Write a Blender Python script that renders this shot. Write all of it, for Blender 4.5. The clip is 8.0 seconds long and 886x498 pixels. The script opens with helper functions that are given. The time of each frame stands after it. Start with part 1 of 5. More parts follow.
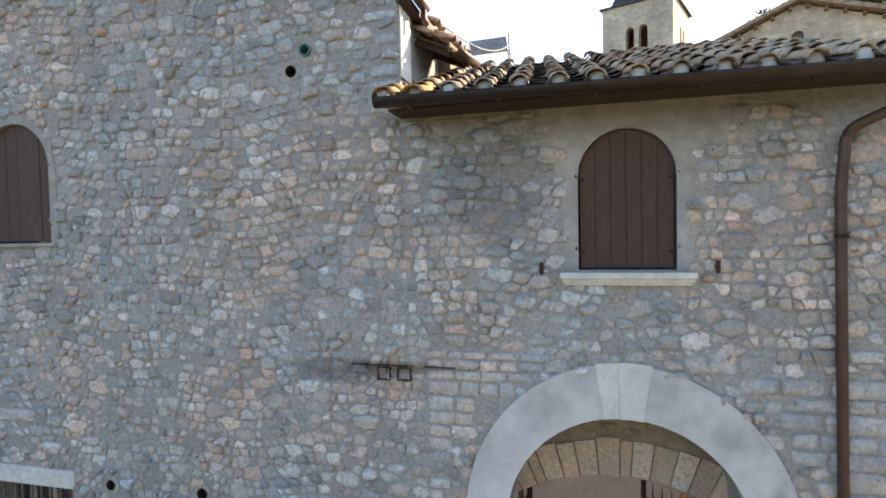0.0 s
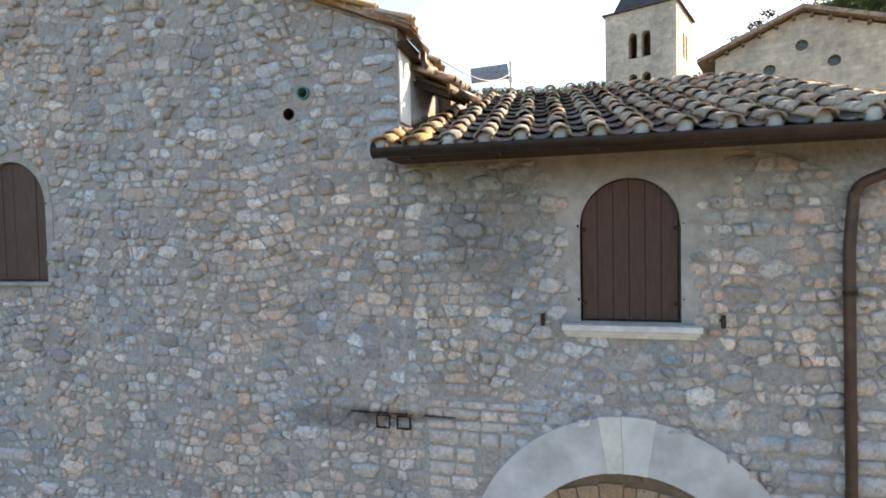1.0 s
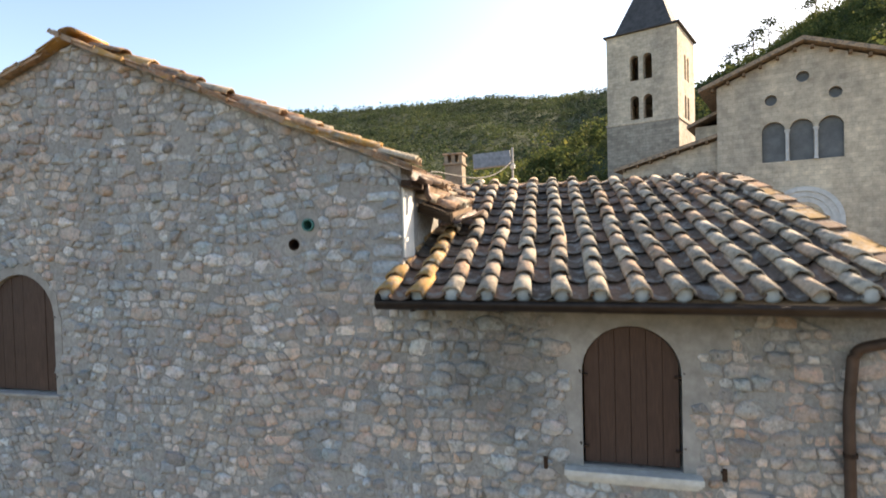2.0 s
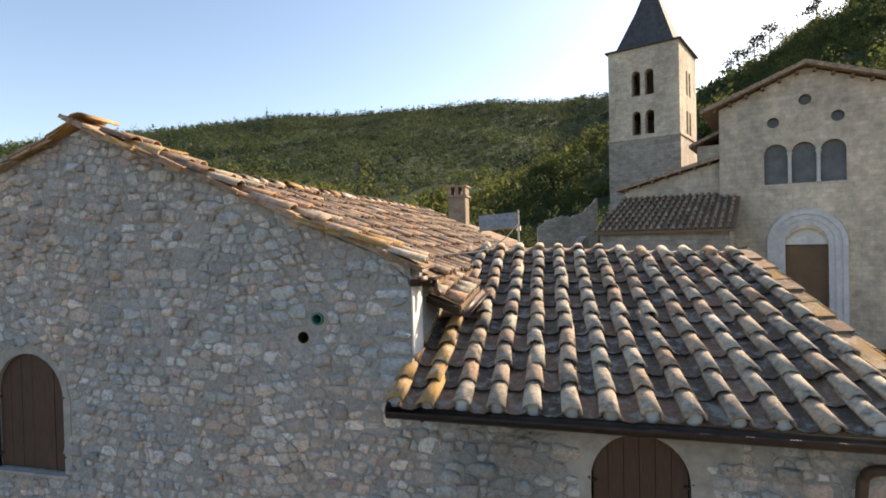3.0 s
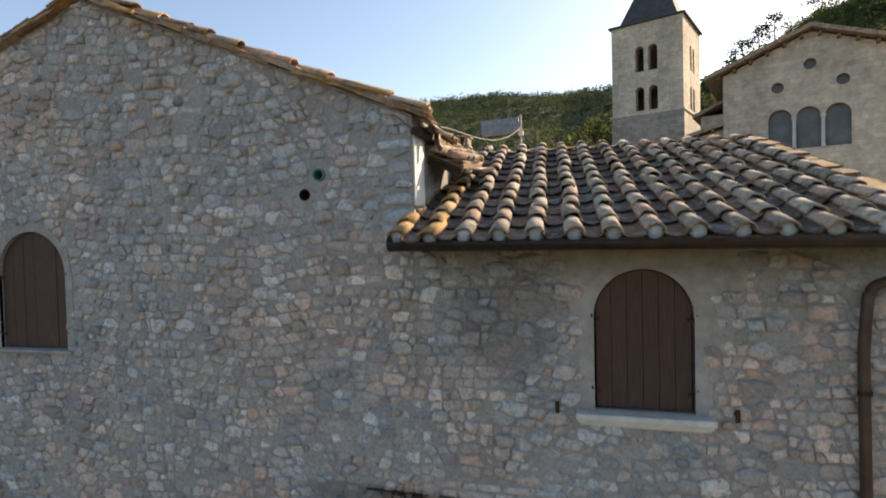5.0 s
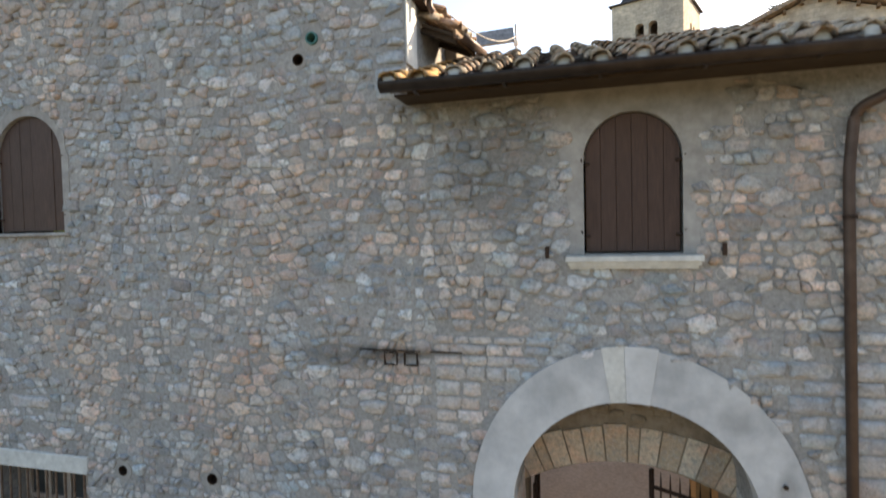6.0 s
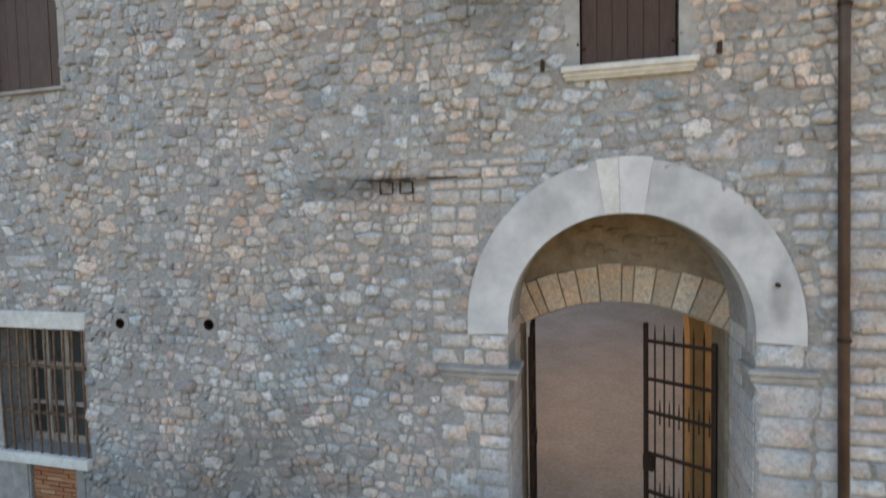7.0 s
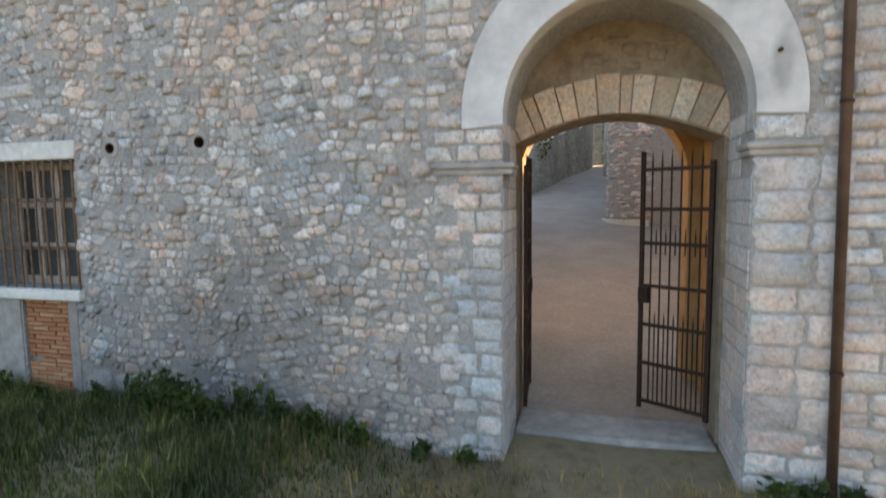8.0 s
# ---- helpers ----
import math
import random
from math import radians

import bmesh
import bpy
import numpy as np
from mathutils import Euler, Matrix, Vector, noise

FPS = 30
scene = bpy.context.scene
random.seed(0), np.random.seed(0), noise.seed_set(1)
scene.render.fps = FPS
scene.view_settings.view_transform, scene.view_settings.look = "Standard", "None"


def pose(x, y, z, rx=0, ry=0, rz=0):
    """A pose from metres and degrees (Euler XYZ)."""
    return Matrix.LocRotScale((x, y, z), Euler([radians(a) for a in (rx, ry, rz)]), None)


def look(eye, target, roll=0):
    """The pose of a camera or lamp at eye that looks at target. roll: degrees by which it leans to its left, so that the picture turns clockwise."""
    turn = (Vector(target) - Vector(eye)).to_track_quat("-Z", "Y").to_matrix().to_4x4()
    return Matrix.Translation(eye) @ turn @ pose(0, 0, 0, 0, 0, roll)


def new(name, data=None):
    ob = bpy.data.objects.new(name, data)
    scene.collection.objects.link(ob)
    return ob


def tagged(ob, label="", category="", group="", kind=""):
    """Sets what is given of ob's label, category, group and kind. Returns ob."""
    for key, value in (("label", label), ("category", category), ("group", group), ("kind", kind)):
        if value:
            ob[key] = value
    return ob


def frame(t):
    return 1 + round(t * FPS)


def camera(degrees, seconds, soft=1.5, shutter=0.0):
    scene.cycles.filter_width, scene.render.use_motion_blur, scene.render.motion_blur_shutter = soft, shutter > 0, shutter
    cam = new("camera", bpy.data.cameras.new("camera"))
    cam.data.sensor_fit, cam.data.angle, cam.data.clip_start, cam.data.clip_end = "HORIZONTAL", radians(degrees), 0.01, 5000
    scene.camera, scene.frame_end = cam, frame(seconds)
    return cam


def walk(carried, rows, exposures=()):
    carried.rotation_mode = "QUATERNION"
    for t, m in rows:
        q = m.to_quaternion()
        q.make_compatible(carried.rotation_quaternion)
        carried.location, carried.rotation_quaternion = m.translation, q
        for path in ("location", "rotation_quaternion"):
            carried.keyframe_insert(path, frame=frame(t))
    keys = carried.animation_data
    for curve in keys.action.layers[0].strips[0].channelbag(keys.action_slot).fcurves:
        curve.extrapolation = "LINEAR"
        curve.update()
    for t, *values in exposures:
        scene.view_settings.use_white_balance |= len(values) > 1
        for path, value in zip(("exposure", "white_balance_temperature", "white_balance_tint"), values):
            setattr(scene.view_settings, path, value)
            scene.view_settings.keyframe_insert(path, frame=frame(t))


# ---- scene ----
# A drone rises and sinks in front of an old stone gatehouse. x along the wall, y into the picture, z up.
cam = camera(79.0, 8.0, soft=1.7, shutter=0.4)
PATH = [
    (0, (0.299, -0.294, 5.003), (-0.193, 1.643, 4.93), -1.2),
    (0.5, (0.301, -0.234, 5.187), (-0.202, 1.7, 5.12), -1.3),
    (1, (0.309, -0.207, 5.379), (-0.193, 1.728, 5.31), -1.25),
    (1.5, (0.335, -0.214, 5.859), (-0.173, 1.719, 5.799), -1.35),
    (2, (0.337, -0.229, 6.443), (-0.175, 1.704, 6.398), -1.5),
    (2.2, (0.336, -0.233, 6.65), (-0.179, 1.699, 6.607), -1.5),
    (3.3, (0.268, -0.248, 7.295), (-0.247, 1.684, 7.264), -1.4),
    (3.5, (0.253, -0.232, 7.229), (-0.266, 1.699, 7.189), -1.4),
    (4, (0.215, -0.226, 6.877), (-0.307, 1.704, 6.833), -1.4),
    (5.3, (0.289, -0.255, 5.765), (-0.236, 1.675, 5.708), -1.45),
    (5.5, (0.303, -0.248, 5.569), (-0.223, 1.68, 5.51), -1.5),
    (6, (0.332, -0.312, 4.881), (-0.195, 1.616, 4.809), -1.4),
    (6.5, (0.35, -0.357, 4.274), (-0.169, 1.572, 4.182), -1.3),
    (7, (0.352, -0.378, 3.485), (-0.173, 1.549, 3.384), -1.2),
    (7.5, (0.354, -0.397, 2.7), (-0.176, 1.528, 2.58), -1.0),
    (8, (0.394, -0.386, 1.96), (-0.134, 1.534, 1.78), -0.7),
]
EXPOSURES = [(0, 1.75, 6850, 12), (1.0, 1.75, 6900, 12), (1.5, 1.65, 7000, 12), (2.0, 1.45, 7200, 13), (3.5, 0.88, 6900, 13), (4.0, 0.84, 6850, 13), (5.5, 1.12, 7300, 13),
             (6.0, 1.58, 7350, 13), (6.5, 1.82, 7450, 13), (7.0, 1.97, 7650, 14), (7.5, 2.05, 7700, 14), (8.0, 2.2, 7800, 14)]
walk(cam, [(t, look(eye, target, roll)) for t, eye, target, roll in PATH], EXPOSURES)

# ---- light: low sun behind the gatehouse, clear sky ----
SUN_AZ, SUN_EL = 48.0, 28.0
SUN_DIR = Vector((math.cos(radians(SUN_AZ)) * math.cos(radians(SUN_EL)), math.sin(radians(SUN_AZ)) * math.cos(radians(SUN_EL)), math.sin(radians(SUN_EL))))
world = bpy.data.worlds.new("sky_world")
scene.world = world
world.use_nodes = True
wn = world.node_tree.nodes
sky = wn.new("ShaderNodeTexSky")
sky.sky_type = "NISHITA"
sky.sun_disc = False
sky.sun_elevation = radians(SUN_EL)
sky.sun_rotation = radians(90 - SUN_AZ)
sky.air_density, sky.dust_density, sky.ozone_density = 1.0, 1.2, 1.4
wn["Background"].inputs["Strength"].default_value = 0.13
world.node_tree.links.new(sky.outputs[0], wn["Background"].inputs["Color"])
sun = new("sun", bpy.data.lights.new("sun", "SUN"))
sun.data.energy, sun.data.angle, sun.data.color = 4.8, radians(0.6), (1.0, 0.84, 0.64)
sun.matrix_world = look(SUN_DIR * 50, (0, 0, 0))

# ---- materials ----
def nodes_of(name):
    m = bpy.data.materials.new(name)
    m.use_nodes = True
    t = m.node_tree
    return m, t, t.nodes["Principled BSDF"]


def node(t, kind, **inputs):
    n = t.nodes.new(kind)
    for key, value in inputs.items():
        n.inputs[key.replace("_", " ")].default_value = value
    return n


def noise_at(t, scale, detail=4.0, rough=0.6, stretch=None):
    """Noise in world metres."""
    g = t.nodes.new("ShaderNodeNewGeometry")
    out = g.outputs["Position"]
    if stretch:
        mp = t.nodes.new("ShaderNodeMapping")
        mp.inputs["Scale"].default_value = stretch
        t.links.new(out, mp.inputs["Vector"])
        out = mp.outputs["Vector"]
    n = node(t, "ShaderNodeTexNoise", Scale=scale, Detail=detail, Roughness=rough)
    t.links.new(out, n.inputs["Vector"])
    return n.outputs["Fac"]


def ramp(t, fac, stops, constant=False):
    r = t.nodes.new("ShaderNodeValToRGB")
    if constant:
        r.color_ramp.interpolation = "CONSTANT"
    while len(r.color_ramp.elements) < len(stops):
        r.color_ramp.elements.new(0.5)
    for e, (p, c) in zip(r.color_ramp.elements, stops):
        e.position = p
        e.color = (*c, 1) if len(c) == 3 else c
    t.links.new(fac, r.inputs["Fac"])
    return r.outputs["Color"]


def mix(t, fac, a, b, blend="MIX"):
    m = t.nodes.new("ShaderNodeMix")
    m.data_type, m.blend_type = "RGBA", blend
    for socket, value in ((m.inputs[0], fac), (m.inputs[6], a), (m.inputs[7], b)):
        if isinstance(value, bpy.types.NodeSocket):
            t.links.new(value, socket)
        elif isinstance(value, (int, float)):
            socket.default_value = value
        else:
            socket.default_value = (*value, 1)
    return m.outputs[2]


def grey(v):
    return (v, v, v)


def finish(t, bsdf, colour, rough=0.9, bump=0.0, bump_scale=60.0, distance=0.01, metal=0.0, height=None):
    t.links.new(colour, bsdf.inputs["Base Color"])
    bsdf.inputs["Roughness"].default_value = rough
    bsdf.inputs["Metallic"].default_value = metal
    bsdf.inputs["Specular IOR Level"].default_value = 0.25
    if bump:
        b = node(t, "ShaderNodeBump", Strength=bump, Distance=distance)
        t.links.new(height or noise_at(t, bump_scale, 6.0, 0.7), b.inputs["Height"])
        t.links.new(b.outputs["Normal"], bsdf.inputs["Normal"])


def blot(t, centre, size, soft=0.35, wobble=0.5, scale=5.0):
    """1 inside a ragged patch round a place, 0 outside: the mask for stains and painted shade, with a shape of its own.
    """
    g = t.nodes.new("ShaderNodeNewGeometry")
    mp = t.nodes.new("ShaderNodeMapping")
    mp.vector_type = "TEXTURE"
    mp.inputs["Location"].default_value = centre
    mp.inputs["Scale"].default_value = size
    t.links.new(g.outputs["Position"], mp.inputs["Vector"])
    ln = t.nodes.new("ShaderNodeVectorMath")
    ln.operation = "LENGTH"
    t.links.new(mp.outputs["Vector"], ln.inputs[0])
    ad = node(t, "ShaderNodeMath")
    ad.operation = "MULTIPLY_ADD"
    t.links.new(noise_at(t, scale, 5.0, 0.7), ad.inputs[0])
    ad.inputs[1].default_value = wobble * 2
    t.links.new(ln.outputs["Value"], ad.inputs[2])
    r = t.nodes.new("ShaderNodeMapRange")
    r.inputs["From Min"].default_value = 1 + wobble - soft
    r.inputs["From Max"].default_value = 1 + wobble + soft
    r.inputs["To Min"].default_value = 1
    r.inputs["To Max"].default_value = 0
    t.links.new(ad.outputs[0], r.inputs["Value"])
    return r.outputs[0]


# wall stains; patches low on the left and under the eave also paint shade
STAINS_AND_SHADE = [((-1.75, 4, 3.8), (0.5, 1, 0.1), 0.45), ((-1.2, 4, 3.84), (0.45, 1, 0.05), 0.5), ((-0.35, 4, 5.35), (0.4, 1, 0.45), 0.4),
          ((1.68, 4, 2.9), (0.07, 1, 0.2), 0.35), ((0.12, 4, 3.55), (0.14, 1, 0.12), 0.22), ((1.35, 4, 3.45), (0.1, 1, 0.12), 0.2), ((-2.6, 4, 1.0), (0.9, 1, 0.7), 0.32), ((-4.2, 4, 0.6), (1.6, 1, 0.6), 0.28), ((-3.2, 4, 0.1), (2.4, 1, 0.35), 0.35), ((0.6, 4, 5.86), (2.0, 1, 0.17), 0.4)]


def with_stains_and_shade(t, colour):
    for centre, size, amount in STAINS_AND_SHADE:
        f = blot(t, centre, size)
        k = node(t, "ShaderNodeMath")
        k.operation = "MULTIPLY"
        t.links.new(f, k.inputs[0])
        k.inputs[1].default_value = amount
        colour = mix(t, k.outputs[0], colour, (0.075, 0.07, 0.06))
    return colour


def mortar_tone(t):
    """The lime mortar's own colour, smeared over stones too."""
    return ramp(t, noise_at(t, 22.0, 6.0, 0.65), [(0.3, (0.27, 0.265, 0.25)), (0.7, (0.47, 0.455, 0.43))])


def rubble(name, single, stops, stains_and_shade=True, smear=0.7):
    m, t, b = nodes_of(name)
    if single:
        r = t.nodes.new("ShaderNodeObjectInfo").outputs["Random"]
    else:
        r = t.nodes.new("ShaderNodeNewGeometry").outputs["Random Per Island"]
    c = ramp(t, r, stops)
    c = mix(t, 0.85, c, ramp(t, noise_at(t, 30.0, 7.0, 0.75), [(0.3, grey(0.58)), (0.48, grey(0.95)), (0.7, grey(1.3))]), "MULTIPLY")
    if smear:
        c = mix(t, ramp(t, noise_at(t, 19.0, 6.0, 0.7), [(0.51, grey(0.0)), (0.58, grey(smear))]), c, mortar_tone(t))
        # pale glints, then shadowed joints, painted on as specks of colour
        c = mix(t, ramp(t, noise_at(t, 48.0, 5.0, 0.75), [(0.58, grey(0.0)), (0.66, grey(0.55))]), c, (0.72, 0.71, 0.69))
        c = mix(t, ramp(t, noise_at(t, 16.0, 5.0, 0.7), [(0.29, grey(0.85)), (0.38, grey(0.0))]), c, (0.1, 0.098, 0.095))
    c = mix(t, 0.55, c, ramp(t, noise_at(t, 2.2, 3.0), [(0.3, (0.7, 0.71, 0.75)), (0.7, (1.22, 1.15, 1.08))]), "MULTIPLY")
    c = mix(t, 0.8, c, ramp(t, noise_at(t, 0.7, 3.0), [(0.38, (0.88, 0.96, 1.03)), (0.62, (1.15, 1.01, 0.92))]), "MULTIPLY")
    c = mix(t, 0.75, c, ramp(t, noise_at(t, 3.4, 4.0, 0.65, (1, 1, 1.6)), [(0.3, (0.8, 0.95, 0.97)), (0.45, (0.97, 1.0, 1.0)), (0.56, (1.03, 0.98, 0.93)), (0.7, (1.2, 0.96, 0.87))]), "MULTIPLY")
    if stains_and_shade:
        c = with_stains_and_shade(t, c)
    finish(t, b, c, 0.93, 1.0, 34.0, 0.02)
    return m


STONE_STOPS = [(0.0, (0.33, 0.325, 0.32)), (0.15, (0.42, 0.415, 0.405)), (0.32, (0.5, 0.495, 0.48)), (0.47, (0.62, 0.62, 0.605)), (0.58, (0.45, 0.425, 0.395)),
               (0.7, (0.55, 0.475, 0.435)), (0.8, (0.58, 0.56, 0.53)), (0.9, (0.8, 0.795, 0.78)), (0.95, (0.56, 0.43, 0.34)), (1.0, (0.7, 0.69, 0.665))]
BLOCK_STOPS = [(0.0, (0.44, 0.44, 0.44)), (0.4, (0.6, 0.6, 0.595)), (0.75, (0.54, 0.51, 0.48)), (1.0, (0.7, 0.7, 0.69))]
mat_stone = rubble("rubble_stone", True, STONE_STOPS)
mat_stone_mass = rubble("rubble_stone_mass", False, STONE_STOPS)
mat_block = rubble("dressed_stone", True, BLOCK_STOPS, smear=0.45)
mat_buff = rubble("buff_arch_stone", True, [(0.0, (0.43, 0.36, 0.275)), (0.5, (0.55, 0.48, 0.385)), (1.0, (0.64, 0.58, 0.48))], False, 0.6)


def plain(name, lo, hi, rough=0.9, scale=9.0, bump=0.4, bump_scale=70.0, distance=0.006, metal=0.0, stains_and_shade=False, stretch=None, big=1.2):
    """Two tones mixed by fine noise, with a broad change of tone over it."""
    m, t, b = nodes_of(name)
    c = ramp(t, noise_at(t, scale, 6.0, 0.65, stretch), [(0.3, lo), (0.7, hi)])
    c = mix(t, 0.5, c, ramp(t, noise_at(t, big, 3.0), [(0.3, grey(0.7)), (0.7, grey(1.2))]), "MULTIPLY")
    if stains_and_shade:
        c = with_stains_and_shade(t, c)
    # dark specks in the mortar colour stand for shadow in deep gaps
    if name == "lime_mortar":
        c = mix(t, ramp(t, noise_at(t, 16.0, 5.0, 0.7), [(0.3, grey(0.8)), (0.4, grey(0.0))]), c, (0.1, 0.095, 0.09))
    finish(t, b, c, rough, bump, bump_scale, distance, metal)
    return m


mat_mortar = plain("lime_mortar", (0.25, 0.243, 0.228), (0.45, 0.435, 0.41), 0.96, 26.0, 0.9, 45.0, 0.014, stains_and_shade=True)
mat_plaster = plain("weathered_plaster", (0.25, 0.235, 0.215), (0.42, 0.4, 0.37), 0.92, 7.0, 0.35, 60.0, 0.005, stains_and_shade=True)
mat_white = plain("white_limewash", (0.62, 0.6, 0.55), (0.8, 0.78, 0.72), 0.9, 6.0, 0.3, 50.0, 0.005)
mat_ring = plain("pale_arch_stone", (0.4, 0.405, 0.405), (0.62, 0.615, 0.6), 0.85, 3.2, 0.5, 60.0, 0.006, stains_and_shade=True, big=2.4)
mat_key = plain("keystone_pale_stone", (0.52, 0.515, 0.5), (0.66, 0.655, 0.64), 0.85, 6.0, 0.3, 90.0, 0.003)
mat_sill = plain("sill_limestone", (0.5, 0.49, 0.45), (0.68, 0.67, 0.62), 0.85, 14.0, 0.4, 90.0, 0.004)
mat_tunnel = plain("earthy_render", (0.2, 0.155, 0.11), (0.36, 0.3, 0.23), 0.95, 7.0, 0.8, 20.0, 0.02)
mat_ochre = plain("ochre_plaster", (0.4, 0.23, 0.1), (0.52, 0.34, 0.17), 0.93, 5.0, 0.4, 40.0, 0.006)
mat_dark = plain("dark_void", (0.008, 0.008, 0.008), (0.014, 0.013, 0.012), 1.0, 6.0, 0.0)
mat_iron = plain("rusty_wrought_iron", (0.03, 0.022, 0.018), (0.09, 0.055, 0.038), 0.75, 40.0, 0.5, 120.0, 0.002, 0.5)
mat_rust = plain("rusted_window_bar", (0.1, 0.06, 0.04), (0.24, 0.17, 0.12), 0.8, 30.0, 0.5, 120.0, 0.002, 0.3)
mat_copper = plain("brown_gutter_metal", (0.03, 0.022, 0.018), (0.065, 0.05, 0.042), 0.5, 8.0, 0.2, 60.0, 0.003, 0.6)
mat_pipe = plain("brown_downpipe_metal", (0.075, 0.05, 0.04), (0.12, 0.085, 0.068), 0.5, 8.0, 0.2, 60.0, 0.003, 0.4)
mat_teal = plain("verdigris_pipe", (0.05, 0.16, 0.15), (0.1, 0.26, 0.23), 0.7, 20.0, 0.3, 80.0, 0.002)
mat_zinc = plain("pale_zinc", (0.3, 0.3, 0.29), (0.46, 0.45, 0.43), 0.7, 12.0, 0.2, 40.0, 0.003, 0.2)
# timber coloured near black to carry the shade under eave and canopy tiles
mat_shade_timber = plain("shade_dark_timber", (0.03, 0.022, 0.016), (0.07, 0.05, 0.035), 0.9, 8.0, 0.5, 30.0, 0.005, stretch=(1, 8, 8))
mat_shutter = plain("brown_shutter_paint", (0.055, 0.032, 0.024), (0.1, 0.06, 0.045), 0.62, 10.0, 0.5, 30.0, 0.004, stretch=(8, 8, 0.7))
mat_wood = plain("old_brown_wood", (0.12, 0.075, 0.045), (0.26, 0.17, 0.1), 0.85, 8.0, 0.6, 30.0, 0.006, stretch=(8, 1, 8))
mat_greywood = plain("grey_window_wood", (0.22, 0.15, 0.11), (0.46, 0.4, 0.34), 0.8, 9.0, 0.5, 40.0, 0.003, stretch=(9, 9, 0.8))
mat_road = plain("worn_gravelly_asphalt", (0.25, 0.215, 0.175), (0.36, 0.315, 0.26), 0.95, 18.0, 0.5, 90.0, 0.006)


def ashlar(name, lo, hi, joint):
    """Coursed masonry too far off to build stone by stone."""
    m, t, b = nodes_of(name)
    tc = t.nodes.new("ShaderNodeTexCoord")
    sx = t.nodes.new("ShaderNodeSeparateXYZ")
    t.links.new(tc.outputs["Object"], sx.inputs[0])
    ad = t.nodes.new("ShaderNodeMath")
    t.links.new(sx.outputs["X"], ad.inputs[0])
    t.links.new(sx.outputs["Y"], ad.inputs[1])
    cx = t.nodes.new("ShaderNodeCombineXYZ")
    t.links.new(ad.outputs[0], cx.inputs["X"])
    t.links.new(sx.outputs["Z"], cx.inputs["Y"])
    br = node(t, "ShaderNodeTexBrick", Scale=1.0, Mortar_Size=0.014, Mortar_Smooth=0.6, Bias=0.0, Brick_Width=0.42, Row_Height=0.2)
    br.inputs["Color1"].default_value = (*lo, 1)
    br.inputs["Color2"].default_value = (*hi, 1)
    br.inputs["Mortar"].default_value = (*joint, 1)
    t.links.new(cx.outputs[0], br.inputs["Vector"])
    c = mix(t, 0.8, br.outputs["Color"], ramp(t, noise_at(t, 3.0, 7.0, 0.7), [(0.3, grey(0.62)), (0.7, grey(1.25))]), "MULTIPLY")
    c = mix(t, 0.7, c, ramp(t, noise_at(t, 0.5, 5.0, 0.65, (1, 1, 0.45)), [(0.35, (0.62, 0.6, 0.58)), (0.65, (1.2, 1.15, 1.05))]), "MULTIPLY")
    finish(t, b, c, 0.94, 0.6, 6.0, 0.04)
    return m


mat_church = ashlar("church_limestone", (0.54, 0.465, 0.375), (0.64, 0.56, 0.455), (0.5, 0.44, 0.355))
# the same coursed masonry in a darker tone
mat_churchdark = ashlar("dark_tower_stone", (0.29, 0.265, 0.23), (0.4, 0.37, 0.32), (0.26, 0.24, 0.21))
mat_slate = plain("dark_spire_slate", (0.05, 0.048, 0.05), (0.1, 0.095, 0.095), 0.8, 2.5, 0.5, 9.0, 0.03)
mat_glass = plain("dim_window_glazing", (0.1, 0.105, 0.11), (0.17, 0.175, 0.18), 0.35, 2.0, 0.0)
mat_pane = plain("dark_dusty_pane", (0.02, 0.022, 0.022), (0.06, 0.062, 0.058), 0.6, 3.0, 0.0)
mat_panel = plain("grey_metal_panel", (0.16, 0.165, 0.165), (0.34, 0.34, 0.33), 0.45, 22.0, 0.3, 40.0, 0.003, 0.3)
mat_cable = plain("black_cable", (0.03, 0.03, 0.03), (0.06, 0.06, 0.06), 0.6, 20.0, 0.0)
mat_bark = plain("pine_bark", (0.06, 0.04, 0.03), (0.13, 0.09, 0.06), 0.95, 12.0, 0.6, 20.0, 0.02)


